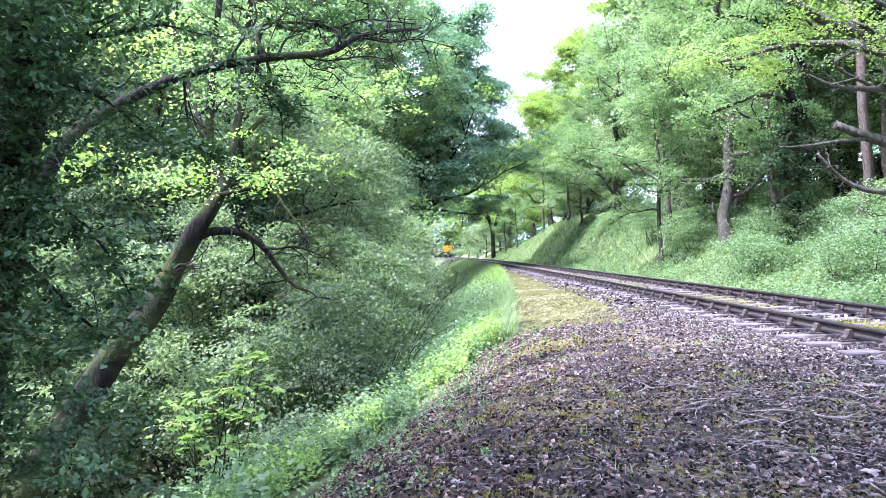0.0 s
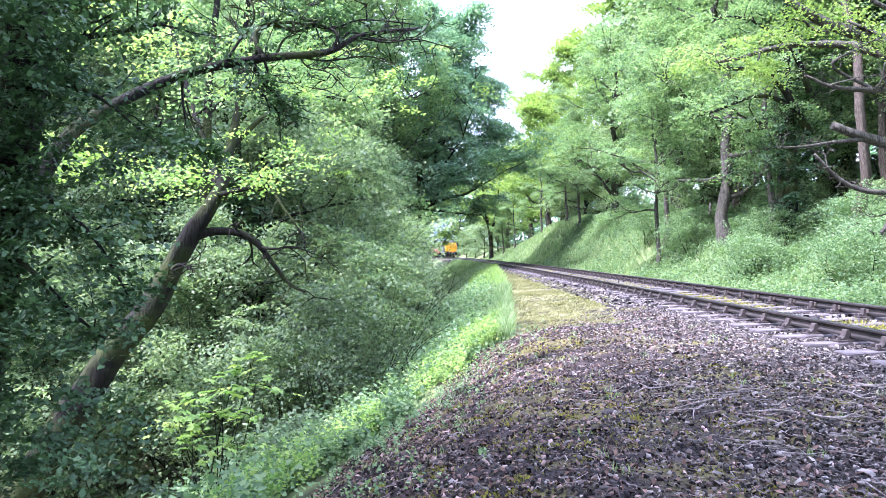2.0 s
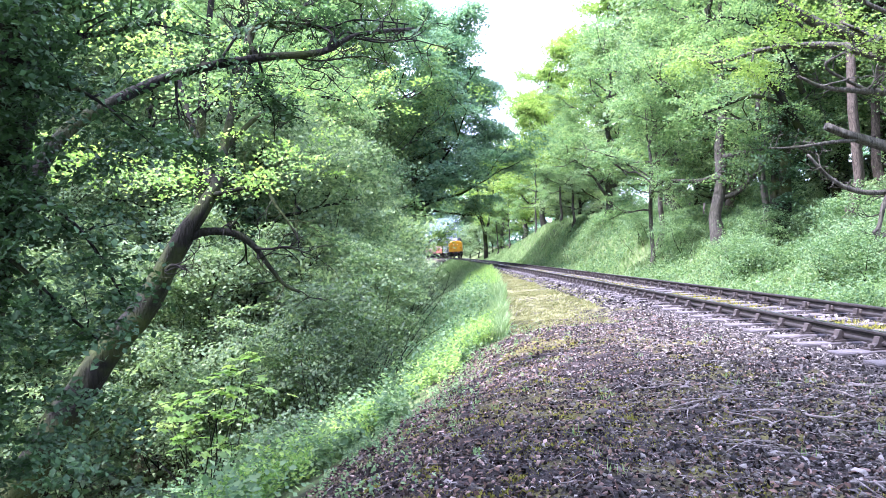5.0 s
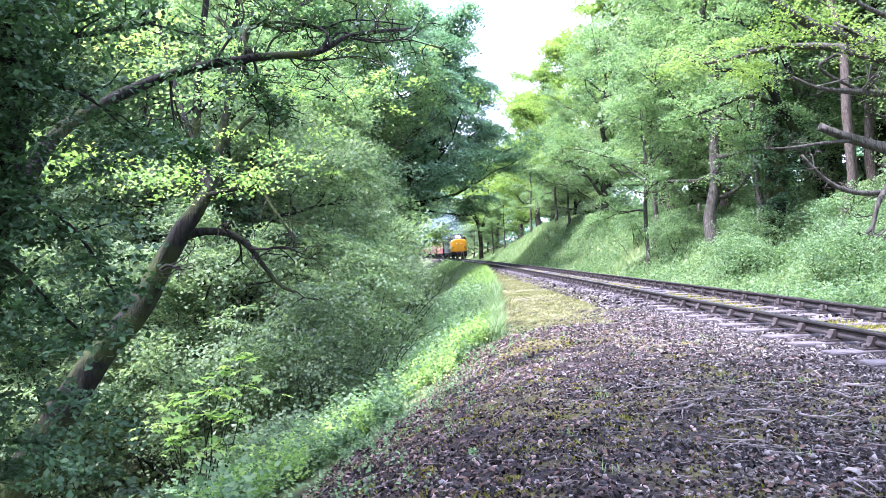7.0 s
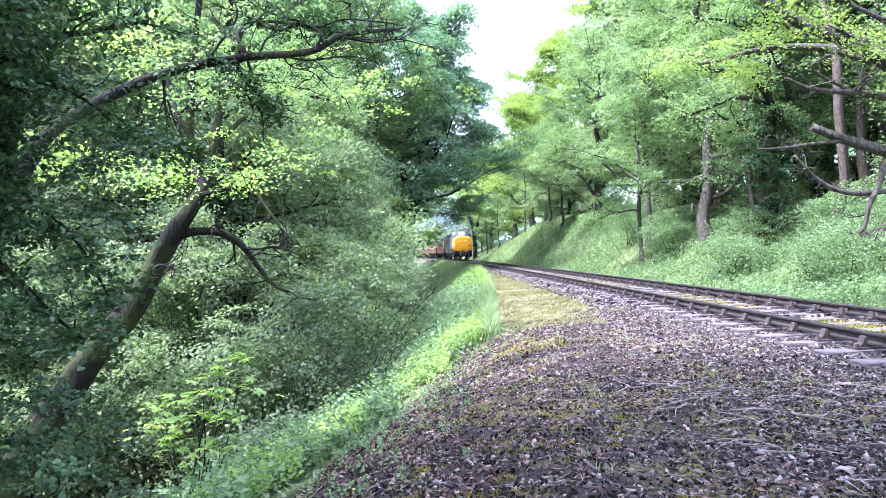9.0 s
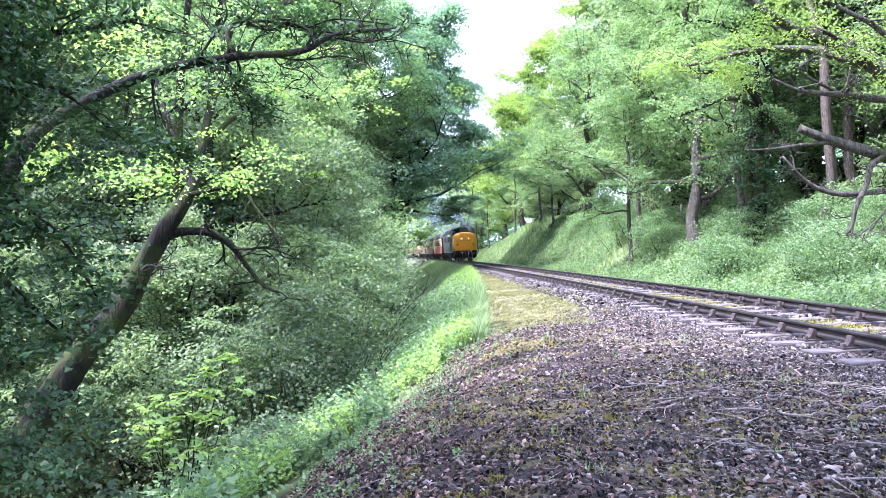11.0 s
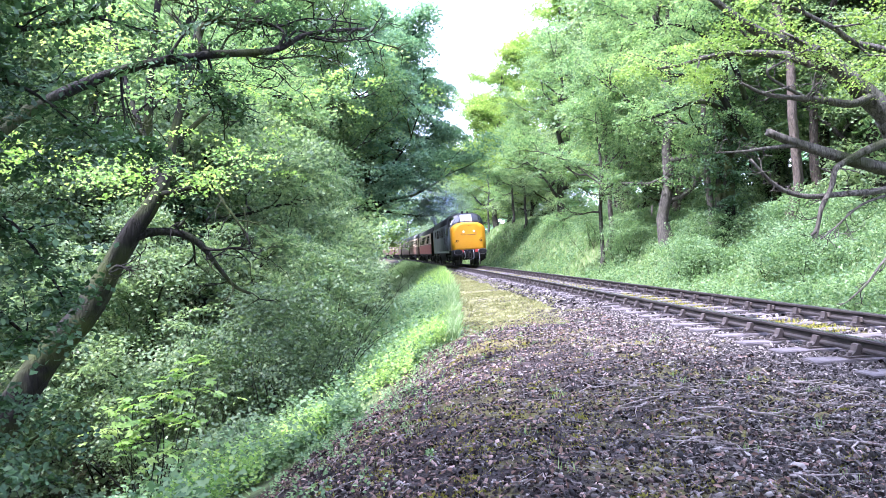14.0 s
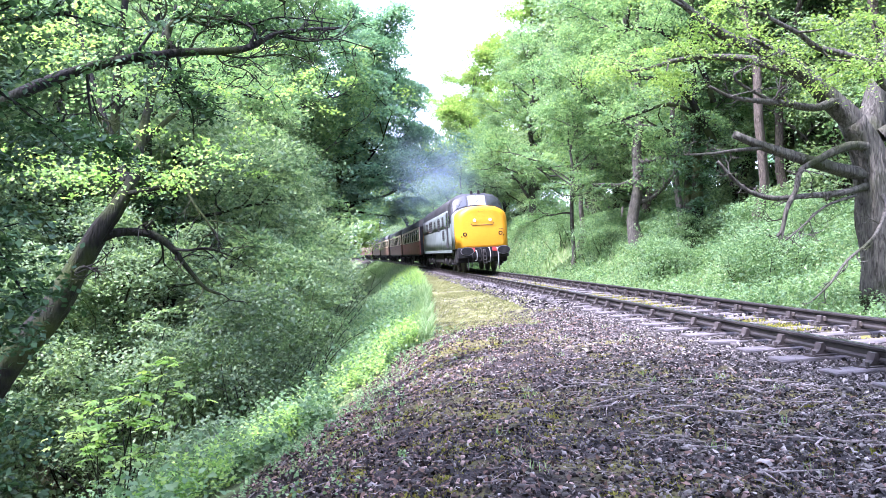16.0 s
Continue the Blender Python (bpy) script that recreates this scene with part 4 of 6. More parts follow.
def plant(model, spots, group=""):
    """Copies of a tree at (x, y, turn, size)."""
    first = True
    for x, y, turn, size in spots:
        m = pose(x, y, foot(x, y), 0, 0, turn) @ Matrix.Diagonal((size, size, size, 1))
        if first:
            model.matrix_basis = m
            if group:
                model["group"] = group
            first = False
        else:
            copy_thing(model, m).scale = (size, size, size)


def bush(name, seed, x, y, w, d, h, mat, leaf, count, label, stems=14, lift=0.0, category="bush"):
    """A leafy bush: thin stems from the ground and sprays of leaves, denser towards its outside."""
    rnd, rng = random.Random(seed), np.random.default_rng(seed)
    root = new(name)
    z = foot(x, y)
    root.location = (x, y, z)
    verts, faces, pads = [], [], []
    for k in range(stems):
        a, q = rnd.uniform(0, 6.283), rnd.random() ** 0.5
        b = Vector((math.cos(a) * q * w * 0.35, math.sin(a) * q * d * 0.35, 0))
        b.z = foot(x + b.x, y + b.y) - z - 0.1
        p = limb(rnd, b, Vector((math.cos(a) * 0.5, math.sin(a) * 0.5, 1)), h * rnd.uniform(0.5, 0.85), 0.16, 0.02, 6)
        tube(verts, faces, p, taper(0.024, 0.005, len(p)), 4)
        branch_out(rnd, verts, faces, [], p, 0.012, 1, 0.20 * w, 3, 0.3, 0.0, 3)
    n_pads = max(14, count // 120)
    for k in range(n_pads):
        v = Vector((rnd.gauss(0, 1), rnd.gauss(0, 1), rnd.gauss(0, 1))).normalized() * rnd.uniform(0.45, 1.0) ** 0.5
        px, py = v.x * w * 0.5, v.y * d * 0.5
        gz = foot(x + px, y + py) - z
        pz = lift + (v.z * 0.5 + 0.5) * (h - lift)
        pads.append((px, py, max(pz, gz + 0.1), 0.16 * (w + d) * rnd.uniform(0.45, 0.95) * 0.75 + 0.10))
    mesh_object("branchwork", verts, faces, SHADE_BARK, root, smooth=True)
    v, t = leaf_arrays(rng, pad_points(rng, pads, count // n_pads), leaf)
    triangles_object("leaves", v, t, mat, root)
    tagged(root, label, category)
    return root


# the leaning oak on the embankment
OAK_FOOT = (-6.90, 12.02, -3.02)
LEANING = custom_tree("leaning_oak", 21, OAK_FOOT, [
    ([(-7.04, 11.80, -3.45), (-6.37, 11.92, -2.23), (-5.56, 12.01, -0.93), (-4.90, 12.01, -0.16), (-4.58, 12.05, 0.50), (-4.22, 12.10, 1.17), (-3.96, 12.20, 1.61), (-3.81, 12.49, 2.10), (-3.84, 12.99, 2.85), (-3.82, 13.78, 4.07), (-3.81, 14.57, 5.54)], 0.31, 0.03, 0),
    ([(-3.88, 12.89, 2.63), (-3.82, 13.58, 3.59), (-3.76, 14.18, 4.73), (-3.74, 14.97, 5.91)], 0.06, 0.03, 1.3),
    ([(-4.22, 12.1, 1.06), (-3.91, 12.2, 1.18), (-3.46, 12.3, 1.15), (-3.14, 12.4, 0.91), (-2.92, 12.5, 0.59), (-2.64, 12.5, 0.26), (-2.36, 12.4, 0.14)], 0.085, 0.025, -0.4),
    ([(-3.85, 12.29, 1.81), (-3.28, 11.99, 1.89), (-2.85, 11.79, 1.91), (-2.62, 11.6, 1.62), (-2.36, 11.5, 1.29), (-2.18, 11.5, 0.97)], 0.05, 0.012, -0.4),
    ([(-3.14, 12.4, 0.91), (-2.85, 12.2, 0.88), (-2.50, 12.1, 0.92), (-2.15, 12.0, 0.80)], 0.03, 0.010, -0.4),
    ([(-4.58, 12.0, 0.50), (-4.30, 11.7, 0.62), (-4.05, 11.5, 0.55)], 0.04, 0.012, -0.3),
    ([(-3.91, 12.49, 2.03), (-4.44, 13.19, 2.99), (-5.04, 13.98, 4.23), (-5.76, 14.97, 5.91)], 0.09, 0.03, 1.2),
    ([(-3.91, 12.99, 2.65), (-3.33, 13.78, 3.53), (-2.56, 14.38, 3.99), (-1.95, 14.98, 4.00)], 0.06, 0.02, 0.6)],
    SHADE_BARK, OAK_LEAF, 0.075, 150, "leaning oak with a mossy trunk coloured dark for shade on the slope", pad=0.6, spread=1.7, n_sub=7)

# sprays among the oak's crown whose backlight is put into the leaf colour
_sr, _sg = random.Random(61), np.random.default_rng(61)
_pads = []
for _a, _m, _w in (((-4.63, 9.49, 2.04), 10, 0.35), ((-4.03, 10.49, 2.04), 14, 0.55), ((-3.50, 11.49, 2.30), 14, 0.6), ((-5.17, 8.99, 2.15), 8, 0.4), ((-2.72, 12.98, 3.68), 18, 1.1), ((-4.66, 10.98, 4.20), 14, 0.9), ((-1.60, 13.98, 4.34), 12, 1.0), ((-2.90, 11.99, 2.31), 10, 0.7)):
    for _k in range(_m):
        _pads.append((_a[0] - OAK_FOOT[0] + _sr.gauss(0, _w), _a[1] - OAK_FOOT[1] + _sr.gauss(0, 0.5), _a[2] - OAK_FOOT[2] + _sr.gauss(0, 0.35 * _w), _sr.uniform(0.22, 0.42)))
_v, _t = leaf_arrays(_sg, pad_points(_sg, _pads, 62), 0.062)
triangles_object("sunlit_sprays", _v, _t, SUNLIT_LEAF, LEANING, "oak leaves coloured bright yellow-green in place of backlight")["kind"] = "stuff"

# the ivy-clad tree beside the camera, with its long arching bough
IVY_FOOT = (-4.15, 6.22, -2.21)
rnd_i = random.Random(5)
ivy_pads = []
_line = smooth_path([(-4.09, 6.12, -1.87), (-4.04, 6.11, -0.42), (-3.75, 6.10, 1.04), (-3.64, 6.19, 2.27), (-3.68, 6.38, 3.84)], 12)
for _p in _line:
    for _k in range(5):
        ivy_pads.append((_p.x + rnd_i.gauss(0.05, 0.24), _p.y - 0.12 + rnd_i.gauss(0, 0.22), _p.z + rnd_i.uniform(-0.12, 0.12), rnd_i.uniform(0.16, 0.30)))
for _k in range(150):
    _f = rnd_i.random()
    ivy_pads.append((-3.75 + 1.15 * _f ** 1.6 + rnd_i.gauss(0, 0.12), 5.8 + rnd_i.gauss(0, 0.35), -1.0 + 4.2 * rnd_i.random(), rnd_i.uniform(0.12, 0.26)))
custom_tree("ivy_clad_tree", 22, IVY_FOOT, [
    ([IVY_FOOT, (-4.10, 6.21, -0.44), (-3.81, 6.20, 1.04), (-3.69, 6.29, 2.29), (-3.73, 6.48, 3.89), (-3.97, 6.97, 6.07)], 0.24, 0.12, 0),
    ([(-4.02, 6.30, 0.44), (-3.72, 6.79, 1.68), (-3.57, 7.19, 2.14), (-3.16, 7.59, 2.55), (-2.72, 7.89, 2.83), (-2.07, 8.29, 3.08), (-1.39, 8.58, 3.23), (-1.04, 8.78, 3.48), (-0.67, 8.98, 3.61), (-0.28, 9.18, 3.71)], 0.095, 0.02, 0.35),
    ([(-2.07, 8.29, 3.08), (-2.19, 8.38, 3.39), (-1.94, 8.58, 3.59), (-1.56, 8.78, 3.62), (-1.17, 8.98, 3.65)], 0.035, 0.012, 0.4),
    ([(-1.32, 8.58, 3.24), (-1.27, 8.68, 3.49), (-1.55, 8.68, 3.62), (-1.94, 8.58, 3.73), (-2.22, 8.48, 3.90)], 0.022, 0.008, -0.45),
    ([(-1.01, 8.78, 3.47), (-0.66, 8.88, 3.44), (-0.31, 8.98, 3.51), (0.12, 9.18, 3.46)], 0.016, 0.006, -0.45),
    ([(-1.78, 8.49, 3.17), (-1.39, 8.59, 3.13), (-0.94, 8.78, 3.24), (-0.60, 8.98, 3.22)], 0.016, 0.006, -0.4),
    ([(-2.07, 8.29, 3.08), (-2.00, 8.29, 2.83), (-2.10, 8.29, 2.70), (-1.90, 8.29, 2.44), (-1.87, 8.29, 2.11)], 0.018, 0.006, -0.4),
    ([(-2.19, 8.43, 3.13), (-2.17, 8.42, 3.36), (-2.08, 8.52, 3.55), (-1.76, 8.6, 3.49), (-1.58, 8.69, 3.58), (-1.33, 8.77, 3.58), (-1.03, 8.85, 3.71), (-0.66, 8.93, 3.72), (-0.34, 9.01, 3.71)], 0.026, 0.008, -0.5),
    ([(-1.98, 8.51, 3.15), (-1.9, 8.51, 3.34), (-1.8, 8.6, 3.47), (-1.66, 8.59, 3.68), (-1.58, 8.68, 3.87)], 0.018, 0.005, -0.5),
    ([(-1.23, 8.67, 3.37), (-1.12, 8.76, 3.53), (-0.87, 8.85, 3.49), (-0.63, 8.93, 3.48), (-0.41, 9.02, 3.52), (-0.22, 9.01, 3.61)], 0.018, 0.005, -0.5),
    ([(-2.22, 8.43, 3.11), (-2.2, 8.43, 2.94), (-2.1, 8.42, 2.81), (-2.02, 8.42, 2.69), (-2.13, 8.33, 2.75)], 0.022, 0.007, -0.5),
    ([(-2.92, 8.07, 2.75), (-2.94, 8.08, 2.55), (-2.87, 8.07, 2.34), (-2.77, 8.07, 2.1)], 0.012, 0.004, -0.5),
    ([(-1.71, 8.6, 3.18), (-1.6, 8.59, 3.05), (-1.37, 8.68, 3.01), (-1.21, 8.67, 2.87)], 0.012, 0.004, -0.5),
    ([(-2.47, 8.09, 2.95), (-2.28, 8.08, 3.24), (-2.12, 8.08, 3.49), (-2.21, 8.08, 3.81)], 0.02, 0.008, -0.45),
    ([(-2.17, 8.29, 3.02), (-2.04, 8.19, 2.75), (-1.72, 8.19, 2.48)], 0.02, 0.008, 0.3),
    ([(-2.84, 7.79, 2.71), (-2.81, 7.79, 2.34), (-2.72, 7.79, 2.03), (-2.53, 7.89, 1.86)], 0.016, 0.006, 0.3),
    ([(-3.82, 6.29, 1.74), (-3.53, 6.49, 2.65), (-3.15, 6.79, 2.90), (-2.69, 6.99, 3.07)], 0.05, 0.015, 0.8),
    ([(-3.81, 6.20, 1.39), (-3.25, 5.90, 1.26), (-2.78, 5.70, 0.93), (-2.46, 5.60, 0.48)], 0.03, 0.008, 0.4),
    ([(-3.86, 6.20, 0.89), (-3.33, 5.80, 0.66), (-2.86, 5.60, 0.31), (-2.59, 5.50, 0.14)], 0.03, 0.008, 0.35),
    ([(-3.72, 6.29, 2.19), (-3.16, 5.99, 2.22), (-2.78, 5.89, 2.06), (-2.50, 5.89, 1.83)], 0.03, 0.008, 0.6)],
    SHADE_BARK, IVY_LEAF, 0.062, 56, "dark ivy-clad tree with a long bare arching bough", pad=0.26, spread=0.9, extra_pads=ivy_pads, n_sub=6)

# tall ashes added out of view, their high crowns shading the bare soil
ash = tree("unseen_shade_tree", 51, 17, 0.22, 0.55, 4.6, SHADE_BARK, OAK_LEAF, 0.10, 70, "tall ash added out of view to shade the bare soil", limbs=13, pad=0.8, wiggle=0.16)
for _k, (_x, _y, _a, _q) in enumerate(((-6.6, 3.0, 0, 1.0), (-7.8, -0.8, 250, 0.95))):
    _m = pose(_x, _y, foot(_x, _y), 0, 0, _a) @ Matrix.Diagonal((_q, _q, _q, 1))
    if _k == 0:
        ash.matrix_basis = _m
        ash["group"] = "ashes on the slope"
    else:
        copy_thing(ash, _m).scale = (_q, _q, _q)

# the big oak on the far side, with crooked boughs
RO = (10.52, 13.38, 0.26)
custom_tree("gnarled_oak", 23, RO, [
    ([(10.68, 13.39, -0.45), (10.58, 13.39, 0.03), (10.48, 13.39, 1.18), (10.36, 13.39, 2.21), (10.24, 13.39, 2.96), (9.84, 13.33, 3.52)], 0.44, 0.26, 0),
    ([(10.22, 13.39, 2.85), (9.84, 13.33, 3.52), (9.38, 13.28, 3.90), (8.92, 13.23, 4.27), (8.30, 13.10, 4.63), (7.75, 13.06, 4.83), (7.20, 13.02, 4.97), (6.61, 12.98, 5.27), (6.08, 12.94, 5.64), (5.66, 12.89, 5.98)], 0.27, 0.03, 0.8),
    ([(10.27, 13.49, 2.57), (10.58, 13.65, 3.77), (10.90, 13.80, 4.76), (11.41, 13.93, 5.90), (11.92, 14.06, 7.80), (12.24, 14.10, 10.06)], 0.28, 0.10, 1.0),
    ([(10.45, 13.25, 2.10), (10.85, 12.75, 2.75), (10.60, 12.40, 3.36), (10.16, 12.28, 3.81), (9.72, 12.23, 4.00), (9.33, 12.17, 4.37), (8.80, 12.13, 4.52), (8.27, 12.09, 4.61), (7.90, 12.03, 4.82), (7.49, 11.98, 4.98), (6.98, 11.94, 5.18), (6.37, 11.90, 5.31)], 0.115, 0.025, 0.8),
    ([(10.26, 13.39, 2.44), (9.60, 13.17, 2.52), (8.79, 12.96, 2.63), (8.07, 12.84, 2.79), (7.42, 12.71, 2.95), (6.99, 12.66, 3.09)], 0.145, 0.07, 0),
    ([(10.30, 13.28, 2.98), (9.69, 13.05, 3.00), (9.17, 12.91, 2.84), (8.61, 12.78, 2.59), (8.33, 12.71, 2.40), (8.20, 12.63, 2.06), (7.97, 12.56, 1.68), (7.89, 12.57, 1.31), (7.79, 12.58, 1.17)], 0.10, 0.03, -0.2),
    ([(9.40, 13.18, 3.90), (8.73, 12.85, 3.68), (8.06, 12.73, 3.72), (7.47, 12.60, 3.72), (6.89, 12.56, 3.77), (6.42, 12.52, 3.95)], 0.10, 0.025, -0.35),
    ([(7.81, 12.66, 3.70), (6.89, 12.46, 4.08), (7.10, 12.30, 4.30), (7.55, 12.18, 4.52)], 0.035, 0.015, -0.2),
    ([(10.30, 13.29, 2.26), (9.41, 12.99, 2.05), (8.56, 12.79, 1.96), (7.79, 12.68, 1.90), (7.31, 12.63, 2.00), (6.94, 12.57, 2.22), (6.58, 12.51, 2.56)], 0.085, 0.025, -0.3),
    ([(7.60, 12.72, 2.86), (6.99, 12.66, 2.79), (6.47, 12.62, 2.71), (5.97, 12.58, 2.68)], 0.045, 0.014, -0.25),
    ([(9.82, 13.15, 2.02), (8.88, 12.75, 1.76), (8.26, 12.53, 1.36), (7.83, 12.38, 1.09)], 0.03, 0.012, -0.35),
    ([(10.20, 12.90, 2.00), (9.97, 12.53, 1.69), (9.44, 12.19, 1.14), (8.77, 11.97, 0.73), (8.33, 11.82, 0.32), (7.97, 11.77, 0.03)], 0.045, 0.015, -0.25),
    ([(8.58, 13.17, 4.41), (7.96, 13.74, 4.83), (7.23, 14.22, 5.00), (6.61, 14.50, 4.96), (6.17, 14.65, 4.84), (5.55, 14.82, 4.77)], 0.10, 0.025, 0.7),
    ([(10.54, 13.35, 3.25), (11.72, 12.70, 4.17), (12.36, 12.12, 5.01)], 0.16, 0.04, 1.0)],
    OAK_BARK, SUN_LEAF, 0.062, 250, "gnarled oak with a thick pale trunk and crooked boughs", pad=0.55, spread=1.6, n_sub=6)

# an ivy-wrapped trunk among the trees of the bank
IV = (13.24, 26.99, 2.02)
IV = (IV[0], IV[1], foot(IV[0], IV[1]))
_ri = random.Random(15)
custom_tree("ivy_wrapped_trunk", 24, IV, [
    ([(IV[0], IV[1], IV[2] - 0.3), (IV[0] + 0.1, IV[1], IV[2] + 3), (IV[0] - 0.1, IV[1], IV[2] + 7), (IV[0], IV[1] + 0.3, IV[2] + 12)], 0.28, 0.08, 0.6)],
    SHADE_BARK, IVY_LEAF, 0.12, 60, "dark trunk wrapped in ivy on the bank", pad=0.6, spread=1.6,
    extra_pads=[(IV[0] + _ri.gauss(0, 0.42), IV[1] + _ri.gauss(0, 0.42), IV[2] + 0.3 + 5.4 * _ri.random(), _ri.uniform(0.3, 0.5)) for _k in range(80)])

# its neighbour, an oak with long dark boughs reaching over the bank
custom_tree("crooked_oak", 25, (13.6, 28.2, foot(13.6, 28.2)), [
    ([(13.6, 28.2, foot(13.6, 28.2) - 0.3), (13.5, 28.1, 4.0), (13.3, 28.0, 7.0), (13.6, 28.4, 11.0)], 0.26, 0.08, 0.8),
    ([(13.92, 26.83, 5.36), (13.01, 26.13, 6.21), (12.28, 25.7, 6.91), (11.57, 25.38, 7.3), (10.57, 25.09, 7.35), (9.67, 24.99, 7.36), (8.99, 24.87, 7.86)], 0.15, 0.04, 0.9),
    ([(13.83, 26.84, 5.69), (12.77, 26.25, 6.34), (11.53, 25.79, 6.54), (10.07, 25.46, 6.01), (8.65, 25.13, 5.5)], 0.12, 0.03, 0.9),
    ([(13.92, 26.82, 6.93), (13.1, 26.2, 8.09), (11.74, 25.74, 9.01), (10.48, 25.38, 9.28), (9.26, 25.02, 9.01)], 0.11, 0.03, 1.0)],
    SHADE_BARK, OAK_LEAF, 0.10, 170, "oak with long dark crooked boughs over the bank", pad=0.7, spread=1.7, n_sub=6)

# dark trunks behind the leaning oak
for _n, (_x, _y, _r0, _w) in enumerate(((-5.50, 17.0, 0.17, "dark straight trunk standing below the embankment"), (-5.05, 18.0, 0.15, "dark trunk wrapped in ivy below the embankment"))):
    _g = foot(_x, _y)
    _rt = random.Random(70 + _n)
    custom_tree("woodland_tree", 71 + _n, (_x, _y, _g), [
        ([(_x, _y, _g - 0.3), (_x - 0.02, _y, 0.8), (_x - 0.14, _y + 0.1, 2.5), (_x - 0.1, _y + 0.3, 5.5), (_x + 0.2, _y + 0.6, 9.0)], _r0 * 1.25, 0.05, 0.5),
        ([(_x - 0.1, _y + 0.2, 4.2), (_x + 0.9, _y + 0.4, 5.2), (_x + 1.8, _y + 0.7, 5.8)], 0.05, 0.015, 1.0)],
        SHADE_BARK, OAK_LEAF if _n == 0 else IVY_LEAF, 0.10, 90, _w, pad=0.6, spread=1.5,
        extra_pads=[(_x + _rt.gauss(0, 0.22), _y + _rt.gauss(0, 0.2), 0.2 + 2.6 * _rt.random(), _rt.uniform(0.16, 0.28)) for _k in range(36 * _n)])

# a forked oak by the bend
custom_tree("forked_oak", 26, (8.9, 124, foot(8.9, 124)), [
    ([(8.9, 124, foot(8.9, 124) - 0.3), (8.6, 124, 4.5), (7.9, 123.5, 7.0), (7.4, 123, 10.5), (7.0, 122.5, 14)], 0.42, 0.10, 0.7),
    ([(8.7, 124, 4.0), (9.4, 123.8, 7.0), (9.9, 123.4, 10.5), (10.2, 123, 14.5)], 0.30, 0.08, 0.7),
    ([(8.3, 123.8, 5.8), (6.6, 123, 8.2), (5.2, 122, 9.6)], 0.16, 0.05, 0.6),
    ([(9.5, 123.8, 7.4), (11.0, 123, 9.0), (12.4, 122, 9.8)], 0.16, 0.05, 0.6)],
    SHADE_BARK, SUN_LEAF, 0.24, 110, "forked oak with dark bare stems by the bend", pad=1.3, spread=3.4, n_sub=5)

# models of the woods
oak_a = tree("oak_tree", 31, 19, 0.34, 0.16, 6.2, OAK_BARK, OAK_LEAF, 0.150, 135, "tall oak with a spreading green crown", limbs=14, pad=0.92)
oak_b = tree("oak_tree", 32, 24, 0.36, 0.12, 6.6, OAK_BARK, SUN_LEAF, 0.27, 95, "tall oak with a crown coloured yellow-green as if sunlit", limbs=17, pad=1.25, top=0.6)
dark_a = tree("oak_tree", 33, 27, 0.42, 0.27, 9.2, SHADE_BARK, DARK_LEAF, 0.25, 190, "big dark green oak leaning over the line", limbs=20, pad=1.35, lean=(4.2, 0), wiggle=0.16, top=1.15, around=2.2)
dark_b = tree("oak_tree", 46, 23, 0.36, 0.42, 8.0, SHADE_BARK, DARK_LEAF, 0.24, 170, "dark green oak with a domed crown by the line", limbs=18, pad=1.3, lean=(5.4, 0), wiggle=0.16, top=0.95, around=0.4)
slim_a = tree("slender_tree", 34, 15, 0.16, 0.30, 3.4, OAK_BARK, OAK_LEAF, 0.135, 90, "slender young tree in the wood", limbs=11, pad=0.8)
slim_b = tree("slender_tree", 35, 17, 0.20, 0.10, 4.4, SHADE_BARK, SHRUB_LEAF, 0.125, 135, "young tree with pale green layered foliage", limbs=14, pad=0.9)
pine = tree("tall_pine", 36, 24, 0.185, 0.55, 3.6, PINE_BARK, OAK_LEAF, 0.24, 44, "tall pine with a bare pinkish trunk", limbs=9, pad=1.0, wiggle=0.12)
fringe = tree("small_hawthorn", 37, 7.0, 0.12, 0.06, 3.2, SHADE_BARK, SHRUB_LEAF, 0.100, 125, "hawthorn with dense pale green leaves on the slope", limbs=12, pad=0.62)
wood = tree("woodland_tree", 38, 21, 0.22, 0.34, 4.6, SHADE_BARK, OAK_LEAF, 0.30, 100, "woodland tree deep in the shade", limbs=12, pad=1.5, levels=1)
wood_b = tree("woodland_tree", 39, 18, 0.18, 0.34, 4.4, SHADE_BARK, SHRUB_LEAF, 0.30, 100, "woodland tree with a green crown", limbs=11, pad=1.5, levels=1)

plant(dark_a, [(-2.9, 63.5, 0, 1.0), (-13, 84, 30, 0.95), (-9, 118, -30, 0.95)], "trees along the embankment")
plant(dark_b, [(-2.6, 73, 0, 0.98), (-6.5, 82, 120, 1.05)], "trees along the embankment")
plant(oak_b, [(15.2, 98, 30, 1.05), (17.5, 74, 0, 1.08), (21, 90, 80, 1.05), (18, 106, 150, 0.95), (25, 62, 210, 1.0), (12.5, 130, 40, 0.85), (14, 152, 300, 0.9), (5, 196, 20, 0.9), (-6, 220, 70, 0.9), (13, 178, 140, 1.0), (-18, 190, 60, 1.0), (-11, 165, 200, 0.8), (14.5, 118, 260, 1.05), (-4.5, 104, 100, 1.1), (-9, 128, 230, 1.05), (-24, 152, 10, 0.9), (30, 78, 90, 1.1)], "sunlit trees on the bank")
